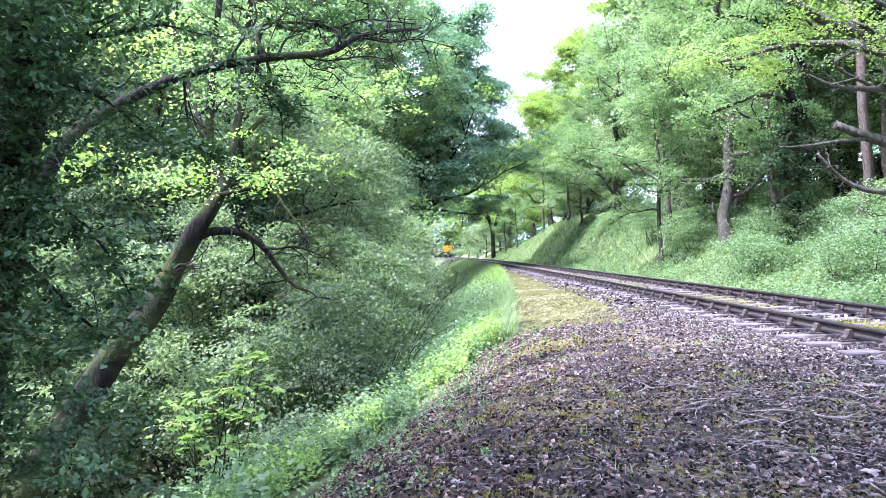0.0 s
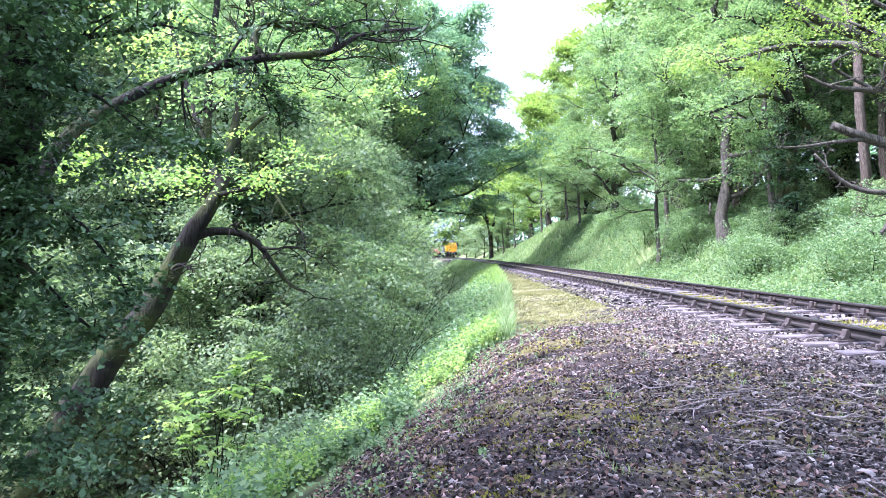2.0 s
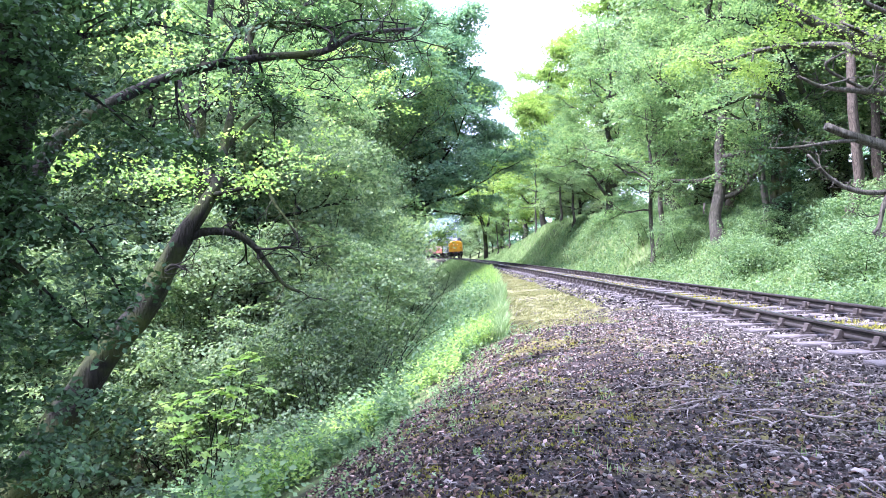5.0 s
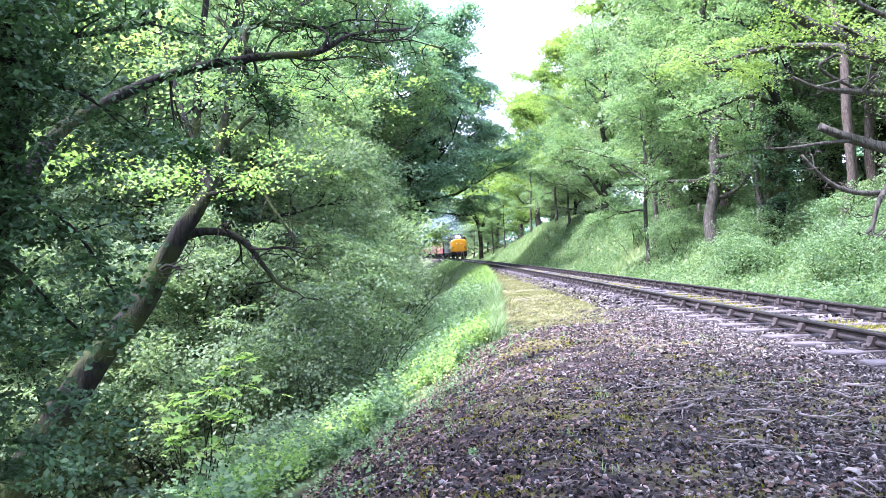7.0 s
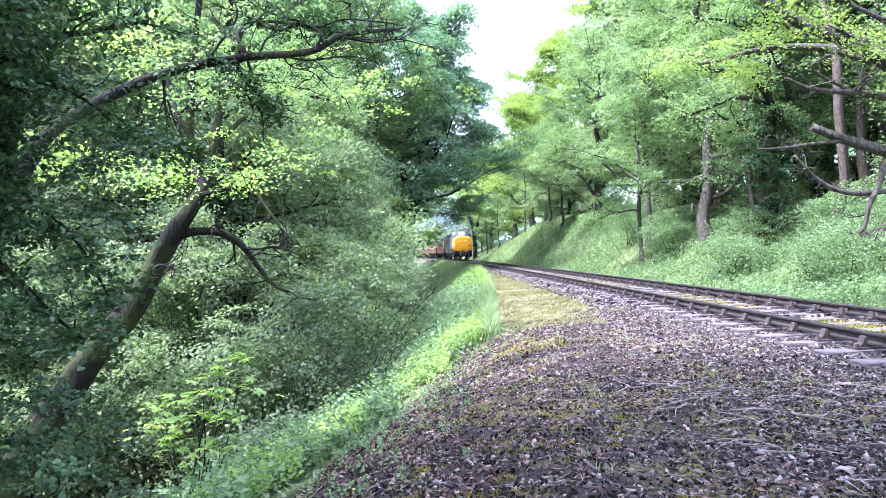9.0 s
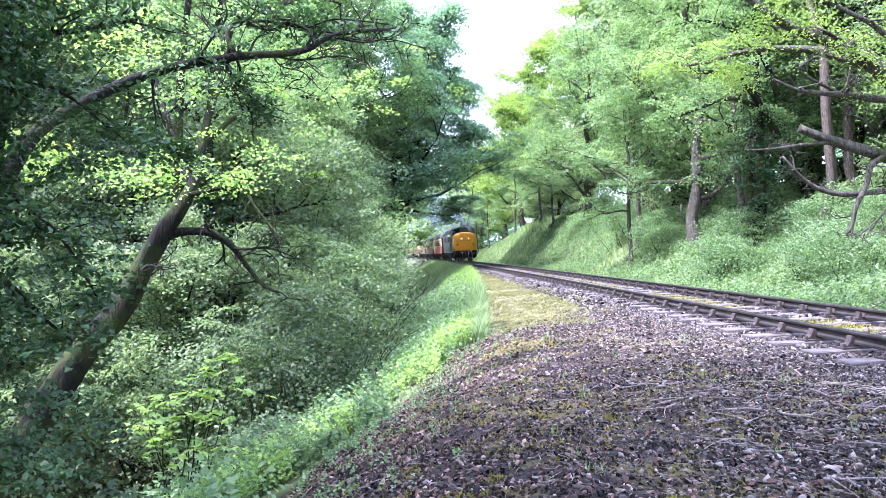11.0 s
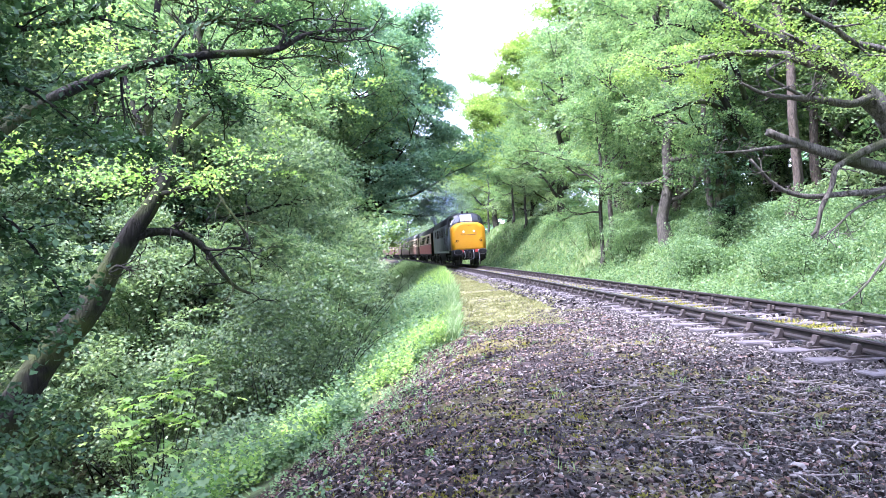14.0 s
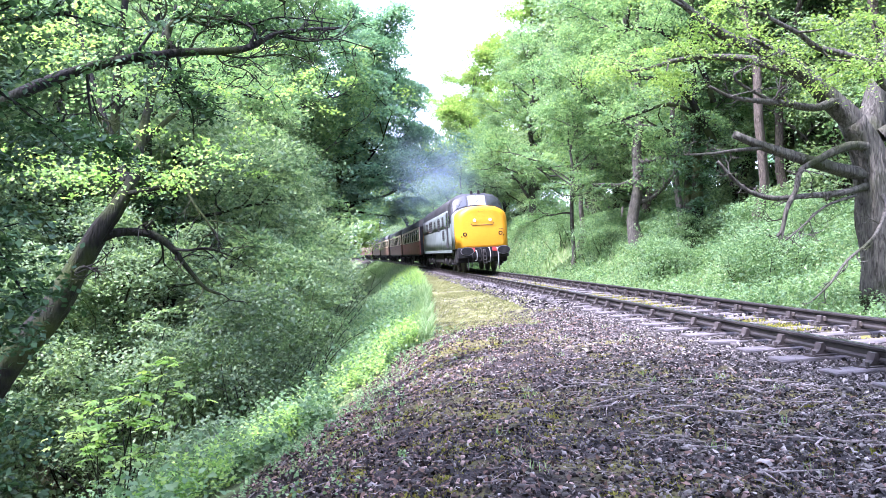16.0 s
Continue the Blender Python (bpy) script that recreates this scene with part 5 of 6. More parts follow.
# the last three are added behind the camera, unseen, to shade the foreground
plant(oak_a, [(12.7, 31.5, 0, 0.80), (15.5, 46, 140, 0.95), (13.8, 57, 250, 0.85), (20, 40, 60, 0.95), (20, 28, 200, 0.9), (26, 52, 320, 1.05),
              (-12, 34, 20, 0.9), (-8, 47, 90, 0.9), (-20, 30, 170, 0.95), (-16, 50, 230, 1.0), (-14, 68, 140, 1.0), (-11.0, 38, 50, 0.95), (-7.0, 50, 110, 1.45), (-6.4, 60, 330, 1.5), (-11.0, 58, 170, 1.3), (-9.5, 48, 20, 1.4), (-8.4, 55, 300, 1.5), (-15, 27, 80, 1.15), (-12.5, -2.0, 0, 1.1), (-1.5, -6.5, 200, 0.85), (3.5, -8, 100, 0.8)], "oaks of the wood")
plant(slim_b, [(-5.8, 47, 15, 0.9), (-7.5, 25, 0, 0.85), (-4.9, 58, 140, 0.95), (-6.4, 66, 30, 1.0), (-4.8, 32, 70, 0.8), (-11, 22, 130, 0.8), (-5.2, 43, 200, 0.8), (-15, 20, 260, 0.8), (-5.4, 55, 310, 0.85), (-4.3, 61.5, 60, 0.75), (-19, 38, 20, 0.9), (-9.5, 17, 40, 0.62)], "young trees on the slope")
plant(slim_a, [(12.2, 39, 0, 0.9), (13.5, 29.5, 60, 0.9), (10.8, 35.5, 110, 0.7), (17.5, 35, 170, 1.0), (18.5, 24, 220, 1.0), (23, 33, 280, 1.05), (16.8, 52, 330, 0.9), (13, 68, 20, 0.85), (14.0, 80, 90, 0.85),
              (13.0, 92, 130, 0.8), (11.5, 112, 10, 0.75), (10.2, 118, 60, 0.7), (-13, 27, 100, 0.9), (-17, 24, 200, 0.9)], "slender trees of the wood")
# the last four are added beside and behind the camera, unseen, as shade casters
plant(pine, [(14.0, 24.5, 0, 0.95), (16.3, 20.5, 100, 1.0), (17.4, 27, 200, 0.95), (19.5, 31, 300, 1.0), (15.6, 38, 40, 0.95), (-5.0, 1.5, 0, 0.85), (-2.6, -1.8, 90, 0.85), (-4.8, -2.6, 180, 0.85), (-7.4, -5.4, 40, 0.9)], "pines on the bank")
plant(fringe, [(8.6, 140, 0, 1.1), (7.4, 155, 100, 1.2), (10.6, 132, 200, 1.0), (6.2, 172, 60, 1.1), (18, 22, 10, 1.2), (22, 28, 90, 1.4), (26, 34, 150, 1.5), (20, 36, 210, 1.3), (24, 44, 270, 1.5), (30, 40, 330, 1.6), (17.5, 45, 50, 1.1), (28, 26, 100, 1.4), (33, 33, 190, 1.6), (21, 52, 240, 1.4), (17, 84, 40, 1.5), (20, 98, 120, 1.6), (22, 112, 200, 1.6), (15.5, 66, 280, 1.2), (-3.8, 33, 330, 0.9), (-4.0, 40, 70, 1.0), (-4.4, 48, 170, 1.05), (-5.0, 20, 0, 1.3), (-5.0, 15.5, 80, 0.8), (-5.5, 26, 150, 1.45), (-8.2, 21, 220, 1.5), (-5.8, 34, 290, 1.5), (-7.5, 29, 200, 1.7), (-4.2, 44, 30, 0.95), (-8.0, 14.5, 100, 0.8), (-4.6, 56, 200, 1.05), (-5.0, 72, 250, 1.1), (-6.0, 90, 300, 1.2), (-8.5, 112, 10, 1.2), (-13, 137, 60, 1.3)], "hawthorns of the woods")

_r = random.Random(77)
deep, deep_b = [], []
for _i in range(7):
    for _j in range(8):
        x, y = 19 + 4.6 * _i + _r.uniform(-1.6, 1.6), 14 + 7.0 * _j + 3.2 * _i * 0.6 + _r.uniform(-2.4, 2.4)
        (deep if _r.random() < 0.5 else deep_b).append((x, y, _r.uniform(0, 360), _r.uniform(0.85, 1.2)))
for _i in range(4):
    for _j in range(7):
        x, y = -15 - 6.0 * _i + _r.uniform(-2, 2), 21 + 7.5 * _j + _r.uniform(-2.5, 2.5)
        (deep if _r.random() < 0.5 else deep_b).append((x, y, _r.uniform(0, 360), _r.uniform(1.2, 1.5)))
plant(wood, deep, "trees deep in the wood")
plant(wood_b, deep_b, "trees deep in the wood")


def far_woods():
    """The wooded distance that closes the view on all sides."""
    rng = np.random.default_rng(91)
    pads = []
    for k in range(1500):
        a = rng.uniform(0, 2 * math.pi)
        q = rng.uniform(1.0, 1.35)
        x, y = math.sin(a) * 95 * q, 70 + math.cos(a) * 185 * q
        if y < -20:
            y = -20 - rng.uniform(10, 40)
        g = foot(x, min(max(y, -30), 420))
        pads.append((x, y, g + rng.uniform(0.5, 24) , rng.uniform(2.2, 4.0)))
    for k in range(760):
        x, y = rng.uniform(-50, 40), rng.uniform(205, 262)
        pads.append((x, y, foot(x, y) + rng.uniform(0, 26), rng.uniform(2.0, 3.4)))
    for k in range(420):
        x, y = rng.uniform(24, 75), rng.uniform(60, 200)
        pads.append((x, y, foot(x, y) + rng.uniform(0, 20), rng.uniform(2.0, 3.4)))
    v, t = leaf_arrays(rng, pad_points(rng, pads, 46), 1.2)
    ob = triangles_object("far_woods", v, t, DARK_LEAF)
    tagged(ob, "green wooded distance closing the valley", "woodland", kind="stuff")


far_woods()


# ---- bushes and herbs ----
for _n, (_x, _y, _w, _d, _h, _c, _l) in enumerate(((-1.95, 13.4, 2.6, 2.6, 2.9, 14000, 0.072), (-1.75, 17.5, 2.7, 3.2, 3.6, 15000, 0.085), (-1.9, 22.5, 2.8, 4.0, 4.4, 15000, 0.098), (-3.7, 13.4, 3.0, 2.4, 2.6, 13500, 0.074),
                                                   (-2.0, 29, 3.0, 5.0, 4.6, 20000, 0.085), (-4.8, 15.5, 3.5, 3.0, 3.4, 22000, 0.062), (-2.4, 39, 3.0, 8.0, 5.0, 17000, 0.11), (-3.4, 54, 3.4, 12.0, 5.6, 15000, 0.14),
                                                   (-8.6, 15.0, 3.0, 2.6, 3.0, 12000, 0.06))):
    bush("shrub", 200 + _n, _x, _y, _w, _d, _h, SHADE_LEAF if _n == 0 else SHRUB_LEAF, _l, _c, "dense leafy shrub on the embankment slope")["group"] = "shrubs on the slope"


def lobed_leaves(rng, centres, size):
    """Broad leaves of five pointed lobes that hang a little."""
    k = len(centres)
    head = rng.uniform(0, 2 * math.pi, k)
    up = unit(np.c_[rng.normal(0, 0.28, (k, 2)), np.ones(k)])
    way = unit(np.c_[np.cos(head), np.sin(head), np.full(k, -0.25)])
    side = unit(np.cross(way, up))
    s = (size * rng.uniform(0.65, 1.3, k))[:, None]
    v, t = [centres - way * s * 0.2], []
    for j, (turn, long) in enumerate(((-1.75, 0.55), (-0.85, 0.85), (0.0, 1.0), (0.85, 0.85), (1.75, 0.55))):
        for a, r, z in ((turn - 0.43, 0.66, 0.03), (turn, 1.0, -0.10), (turn + 0.43, 0.66, 0.03)):
            v.append(v[0] + (way * math.cos(a) + side * math.sin(a)) * s * r * long * 0.8 + up * s * z)
        t += [(0, 3 * j + 1, 3 * j + 2), (0, 3 * j + 2, 3 * j + 3)]
    v = np.stack(v, 1).reshape(-1, 3)
    t = (np.array(t)[None] + (np.arange(k) * 16)[:, None, None]).reshape(-1, 3)
    return v, t


def sapling(name, seed, x, y, shelves, size, each, mat, label):
    """A young sycamore: thin stems to shelves of broad lobed leaves; shelves: x, y, z, radius in the world."""
    rnd, rng = random.Random(seed), np.random.default_rng(seed)
    root = new(name)
    o = Vector((x, y, foot(x, y)))
    root.location = o
    verts, faces, centres = [], [], []
    for k, (a, b, c, r) in enumerate(shelves):
        end = Vector((a, b, c)) - o
        start = Vector((rnd.gauss(0, 0.12), rnd.gauss(0, 0.08), -0.1))
        p = smooth_path([start, start.lerp(end, 0.5) + Vector((rnd.gauss(0, 0.05), 0, 0.10)), end], 4)
        tube(verts, faces, p, taper(0.013, 0.003, len(p)), 5)
        q = rng.normal(0, 0.5, (each, 3)) * np.array([1, 0.8, 0.22]) * r
        q[:, 2] -= 0.25 * (q[:, 0] ** 2 + q[:, 1] ** 2) / r
        centres.append(q + np.array(end))
        for w in q[:: 3]:
            tube(verts, faces, [end, end + Vector(w) * 0.6 + Vector((0, 0, 0.02)), end + Vector(w)], [0.004, 0.003, 0.002], 3)
    mesh_object("branchwork", verts, faces, SHADE_BARK, root, smooth=True)
    v, t = lobed_leaves(rng, np.concatenate(centres), size)
    triangles_object("leaves", v, t, mat, root)
    tagged(root, label, "sapling")
    return root


sapling("bright_sapling", 230, -2.45, 7.6, [(-2.32, 7.5, -0.62, 0.34), (-2.15, 7.5, -0.42, 0.26), (-1.92, 7.4, -0.55, 0.28), (-2.60, 7.5, -0.72, 0.30), (-2.35, 7.4, -0.84, 0.34), (-2.72, 7.4, -0.95, 0.30), (-2.05, 7.3, -0.82, 0.24), (-1.98, 7.6, -0.28, 0.16), (-2.50, 7.3, -1.08, 0.34), (-2.05, 7.2, -1.12, 0.28)], 0.115, 17, SUNLIT_LEAF, "young sycamore sapling with lobed leaves coloured pale green as if sunlit")
sapling("low_sycamore", 231, -2.75, 6.1, [(-2.75, 6.0, -1.05, 0.34), (-2.45, 5.9, -1.12, 0.30), (-3.05, 6.1, -1.10, 0.34), (-2.25, 5.9, -1.22, 0.26), (-2.65, 5.7, -1.25, 0.30), (-3.30, 6.2, -1.20, 0.30), (-2.95, 5.9, -1.28, 0.30)], 0.105, 14, SHADE_LEAF, "low sycamore with broad dull blue-green leaves")
bush("low_shrub", 232, -3.5, 6.9, 1.8, 1.2, 0.75, SHADE_LEAF, 0.055, 5200, "low shrub with broad leaves coloured dark for shade", stems=8, lift=0.2)
bush("low_shrub", 233, -1.75, 8.6, 1.3, 1.2, 0.8, SHADE_LEAF, 0.055, 4200, "low shrub with broad leaves coloured dark for shade", stems=8, lift=0.15)
bush("low_shrub", 234, -4.9, 7.0, 1.4, 1.2, 0.8, IVY_LEAF, 0.075, 4200, "low shrub with dark ivy-green leaves", stems=8, lift=0.2)
# edge shrubs of the far wood
for _n, (_x, _y, _w, _h) in enumerate(((11.8, 19.5, 2.6, 1.6), (13.6, 22.0, 3.0, 1.9), (10.9, 24.5, 2.4, 1.5), (12.6, 27.0, 2.6, 1.8), (14.5, 17.5, 3.0, 1.8), (11.6, 33.5, 2.4, 2.2), (12.8, 42, 3.0, 2.4), (15.2, 31, 3.0, 2.0))):
    bush("bramble_bush", 250 + _n, _x, _y, _w, _w, _h, HERB_LEAF, 0.068, 11000, "sprawling green bramble bush under the trees", stems=10)["group"] = "brambles on the bank"


def herb_points(rng, x, y, leaves, tall):
    """Leaves up the stems of herbs that stand at x, y."""
    k = len(x)
    h = tall * rng.uniform(0.5, 1.2, k)
    px, py = np.repeat(x, leaves), np.repeat(y, leaves)
    f = np.tile(np.linspace(0.25, 1.0, leaves), k)
    a = rng.uniform(0, 2 * math.pi, k * leaves)
    r = (1.15 - f * 0.8) * np.repeat(h, leaves) * 0.38 * rng.uniform(0.4, 1.2, k * leaves)
    return np.c_[px + np.cos(a) * r, py + np.sin(a) * r, ground_z(px, py) + f * np.repeat(h, leaves)]


def blade_arrays(rng, x, y, tall, wide):
    """Grass blades: bent slips of three triangles."""
    k = len(x)
    base = np.c_[x, y, ground_z(x, y) - 0.02]
    a = rng.uniform(0, 2 * math.pi, k)
    side = np.c_[np.cos(a), np.sin(a), np.zeros(k)] * (wide * rng.uniform(0.6, 1.3, k))[:, None]
    b = rng.uniform(0, 2 * math.pi, k)
    h = tall * rng.uniform(0.45, 1.25, k)
    bend = np.c_[np.cos(b), np.sin(b), np.zeros(k)] * (h * rng.uniform(0.1, 0.6, k))[:, None]
    up = np.array([0, 0, 1.0]) * h[:, None]
    v = np.stack([base - side, base + side, base + up * 0.55 + bend * 0.3 - side * 0.7, base + up * 0.55 + bend * 0.3 + side * 0.7, base + up * 0.95 + bend], 1).reshape(-1, 3)
    i = np.arange(k)[:, None] * 5
    t = np.stack([i + np.array([0, 1, 3]), i + np.array([0, 3, 2]), i + np.array([2, 3, 4])], 1).reshape(-1, 3)
    return v, t


def patchy(rng, x, y, scale, keep):
    """Which of the spots lie in a patch of an uneven pattern."""
    p = np.sin(x * scale + 1.7 * np.sin(y * scale * 0.8)) + np.sin(y * scale * 1.1 + 1.3 * np.sin(x * scale * 1.3 + 2)) + rng.normal(0, 0.45, len(x))
    return p > keep


def spots(rng, k, y0, y1, power=1.0):
    return y0 + (y1 - y0) * rng.random(k) ** power


def build_herbs():
    rng = np.random.default_rng(41)
    # bank beyond the line
    y = spots(rng, 21000, 7, 70, 1.5)
    x = track_x(y) + 3.2 + 10.2 * rng.random(len(y)) ** 0.8
    k = patchy(rng, x, y, 0.55, -1.35) & ((y < 34) | (rng.random(len(y)) < 0.45) | (x - track_x(y) > 6.5))
    v, t = leaf_arrays(rng, herb_points(rng, x[k], y[k], 15, 0.50), 0.060 + 0.0011 * np.repeat(y[k], 15), droop=0.3)
    tagged(triangles_object("bank_herbs", v, t, HERB_LEAF), "green nettles and brambles covering the bank", "undergrowth", kind="stuff")
    # slope beside the ballast
    y = spots(rng, 13000, 4.2, 34, 1.5)
    x = table(y, CREST_X) - 0.25 - 3.6 * rng.random(len(y)) ** 1.1 + rng.normal(0, 0.12, len(y))
    k = x < table(y, CREST_X) - 0.35 + 0.35 * np.sin(y * 1.7) + 0.22 * np.sin(y * 4.3 + 1) - 0.25 * (y < 10)
    k &= patchy(rng, x, y, 1.9, -0.7)
    tall = 0.22 + 0.55 * rng.random(k.sum()) ** 2
    v, t = leaf_arrays(rng, herb_points(rng, x[k], y[k], 14, tall), 0.058 + 0.0012 * np.repeat(y[k], 14), droop=0.3)
    tagged(triangles_object("slope_herbs", v, t, HERB_LEAF), "nettles and ground ivy on the embankment slope", "undergrowth", kind="stuff")
    # taller nettles and clumps at its edge; sunlight is put into their paler colour
    y = np.r_[rng.normal(13.6, 1.3, 330), rng.normal(5.6, 0.6, 260), rng.normal(9, 1.2, 200)]
    x = table(y, CREST_X) - 0.2 - np.abs(rng.normal(0, 0.55, len(y))) - 0.7 * (y < 10.5) + 0.25 * np.sin(y * 3)
    v, t = leaf_arrays(rng, herb_points(rng, x, y, 30, 0.5), 0.046, droop=0.3)
    tagged(triangles_object("pale_nettles", v, t, SUNLIT_LEAF), "tall pale green nettles at the embankment edge", "undergrowth", kind="stuff")
    y = spots(rng, 420, 4.0, 15)
    x = table(y, CREST_X) - 0.4 + np.abs(rng.normal(0, 0.55, len(y)))
    v, t = leaf_arrays(rng, herb_points(rng, x, y, 9, 0.14), 0.035, droop=0.2)
    tagged(triangles_object("stray_herbs", v, t, HERB_LEAF), "small stray herbs on the bare soil", "undergrowth", kind="stuff")
    # floor of the wood below
    y = spots(rng, 5000, 5, 60, 1.4)
    x = table(y, CREST_X) - 3.0 - 22 * rng.random(len(y))
    # the shade on these herbs is put into their leaf colour
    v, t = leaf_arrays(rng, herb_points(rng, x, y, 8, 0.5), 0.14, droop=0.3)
    tagged(triangles_object("wood_floor_herbs", v, t, SHADE_LEAF), "herbs coloured dark for shade on the floor of the wood", "undergrowth", kind="stuff")
    y = spots(rng, 6000, 12, 120, 1.2)
    x = track_x(y) + 11 + 30 * rng.random(len(y))
    v, t = leaf_arrays(rng, herb_points(rng, x, y, 8, 0.7), 0.26, droop=0.3)
    tagged(triangles_object("hillside_herbs", v, t, HERB_LEAF), "bright herbs under the trees of the hillside", "undergrowth", kind="stuff")


def build_grass():
    rng = np.random.default_rng(42)
    y = spots(rng, 52000, 8, 135, 1.35)
    x = track_x(y) + 2.5 + 8.0 * rng.random(len(y)) ** 1.2
    v, t = blade_arrays(rng, x, y, 0.34, 0.008 + 0.00045 * y)
    tagged(triangles_object("bank_grass", v, t, GRASS_LEAF), "pale green grass on the bank beyond the line", "grass", kind="stuff")
    y = spots(rng, 60000, 13, 110, 1.4)
    x = table(y, CREST_X) + 0.25 - 3.8 * rng.random(len(y)) ** 1.1
    v, t = blade_arrays(rng, x, y, 0.42, 0.009 + 0.0006 * y)
    tagged(triangles_object("crest_grass", v, t, GRASS_LEAF), "sunlit yellow-green grass along the embankment edge", "grass", kind="stuff")
    # rank bright grass on the shoulder, in the leaf colour made for sunlight
    y = spots(rng, 9000, 26, 50, 0.9)
    x = table(y, CREST_X) + 0.15 - 1.5 * rng.random(len(y))
    k = patchy(rng, x, y, 0.8, -0.9)
    v, t = blade_arrays(rng, x[k], y[k], 0.55, 0.026)
    tagged(triangles_object("rank_grass", v, t, SUNLIT_LEAF), "rank bright yellow-green grass on the shoulder", "grass", kind="stuff")
    # mossy turf on the level strip and tufts between the stones
    y = spots(rng, 70000, 12.5, 60, 1.5)
    f = rng.random(len(y))
    lo, hi = table(y, CREST_X), track_x(y) - 1.45
    x = lo + (hi - lo) * f
    k = patchy(rng, x, y, 1.3, -1.7 + 0.75 * f) & ((f < 0.7) | (y > 14.5))
    v, t = blade_arrays(rng, x[k], y[k], 0.05, 0.010 + 0.0005 * y[k])
    tagged(triangles_object("mossy_turf", v, t, TURF_LEAF), "yellow mossy turf beside the ballast", "moss", kind="stuff")
    y = spots(rng, 170000, 3.2, 16, 1.35)
    lo, hi = table(y, CREST_X), track_x(y) - 1.5
    x = lo + (hi - lo) * rng.random(len(y))
    k = patchy(rng, x, y, 3.1, 0.80 + 0.60 * (x > lo + 0.75 * (hi - lo)))
    v, t = blade_arrays(rng, x[k], y[k], 0.026, 0.009)
    tagged(triangles_object("moss_cushions", v, t, MOSS_LEAF), "yellow-green moss cushions between the stones", "moss", kind="stuff")
    # broad cushions along the brow of the bare soil
    rows = np.array([(0.30, 8.2, 0.16), (0.62, 9.0, 0.20), (0.95, 9.8, 0.22), (1.35, 10.6, 0.26), (1.75, 11.4, 0.24), (0.75, 7.3, 0.10), (1.15, 7.7, 0.12), (1.05, 5.6, 0.12), (1.60, 6.0, 0.14), (0.45, 6.5, 0.09), (1.30, 4.8, 0.10), (1.90, 5.0, 0.10), (2.35, 5.9, 0.10), (0.70, 5.0, 0.12)])
    k = rng.integers(0, len(rows), 34000)
    x = rows[k, 0] + rows[k, 2] * rng.normal(0, 1.1, len(k))
    y = rows[k, 1] + rows[k, 2] * rng.normal(0, 1.6, len(k))
    k = patchy(rng, x, y, 9.0, -0.5)
    v, t = blade_arrays(rng, x[k], y[k], 0.030, 0.0075)
    tagged(triangles_object("moss_cushions", v, t, MOSS_LEAF), "yellow-green moss spreading along the brow", "moss", kind="stuff")
    n, each = 70, 300
    y = spots(rng, n, 3.3, 11, 1.2)
    lo, hi = table(y, CREST_X), track_x(y) - 1.6
    x = lo + (hi - lo) * (0.04 + 0.9 * rng.random(n) ** 1.2)
    wide = np.exp(rng.normal(-3.0, 0.45, n))
    x = np.repeat(x, each) + np.repeat(wide, each) * 1.3 * rng.normal(0, 1, n * each)
    y = np.repeat(y, each) + np.repeat(wide, each) * rng.normal(0, 1, n * each)
    v, t = blade_arrays(rng, x, y, 0.032, 0.0085)
    tagged(triangles_object("moss_cushions", v, t, MOSS_LEAF), "bright yellow moss cushions on the dark soil", "moss", kind="stuff")
    # grass between the rails
    y = spots(rng, 22000, 9, 90, 1.4)
    x = track_x(y) + rng.normal(0.15, 0.28, len(y))
    k = patchy(rng, x * 0.4, y, 0.9, -0.2) & (np.abs(x - track_x(y)) < 0.62)
    v, t = blade_arrays(rng, x[k], y[k], 0.085, 0.010)
    tagged(triangles_object("track_grass", v, t, MOSS_LEAF), "yellow-green grass growing between the rails", "grass", kind="stuff")
    # a few tufts in the foreground
    y = spots(rng, 90, 3.6, 14)
    lo, hi = table(y, CREST_X), track_x(y) - 1.8
    x = lo + (hi - lo) * rng.random(len(y)) ** 1.5
    x, y = np.repeat(x, 14) + rng.normal(0, 0.035, 90 * 14), np.repeat(y, 14) + rng.normal(0, 0.035, 90 * 14)
    v, t = blade_arrays(rng, x, y, 0.085, 0.004)
    tagged(triangles_object("grass_tufts", v, t, GRASS_LEAF), "small grass tufts on the soil", "grass", kind="stuff")


def stone_material():
    m, n, l, b = material("broken ballast stone", 0.85, 0, 0.3)
    geo = n.new("ShaderNodeNewGeometry")
    # random stone tones, widened to stand in for lit tops and dark gaps
    r = ramp(n, l, geo.outputs["Random Per Island"], [(0.0, (0.006, 0.0052, 0.0049)), (0.45, (0.040, 0.0345, 0.0322)), (0.84, (0.125, 0.110, 0.100)), (1.0, (0.29, 0.262, 0.240))])
    nz = noise_node(n, l, 45, 5)
    l.new(mix(n, l, 0.4, r.outputs["Color"], nz.outputs["Fac"], "SOFT_LIGHT"), b.inputs["Base Color"])
    bump(n, l, b, nz.outputs["Fac"], 0.6, 0.006)
    return m


def clod_material():
    m, n, l, b = material("crumbled soil and bark", 0.95, 0, 0.2)
    geo = n.new("ShaderNodeNewGeometry")
    r = ramp(n, l, geo.outputs["Random Per Island"], [(0.0, (0.006, 0.0045, 0.004)), (0.55, (0.030, 0.021, 0.018)), (0.88, (0.17, 0.118, 0.100)), (1.0, (0.40, 0.290, 0.255))])
    l.new(r.outputs["Color"], b.inputs["Base Color"])
    nz = noise_node(n, l, 70, 4)
    bump(n, l, b, nz.outputs["Fac"], 0.6, 0.006)
    return m


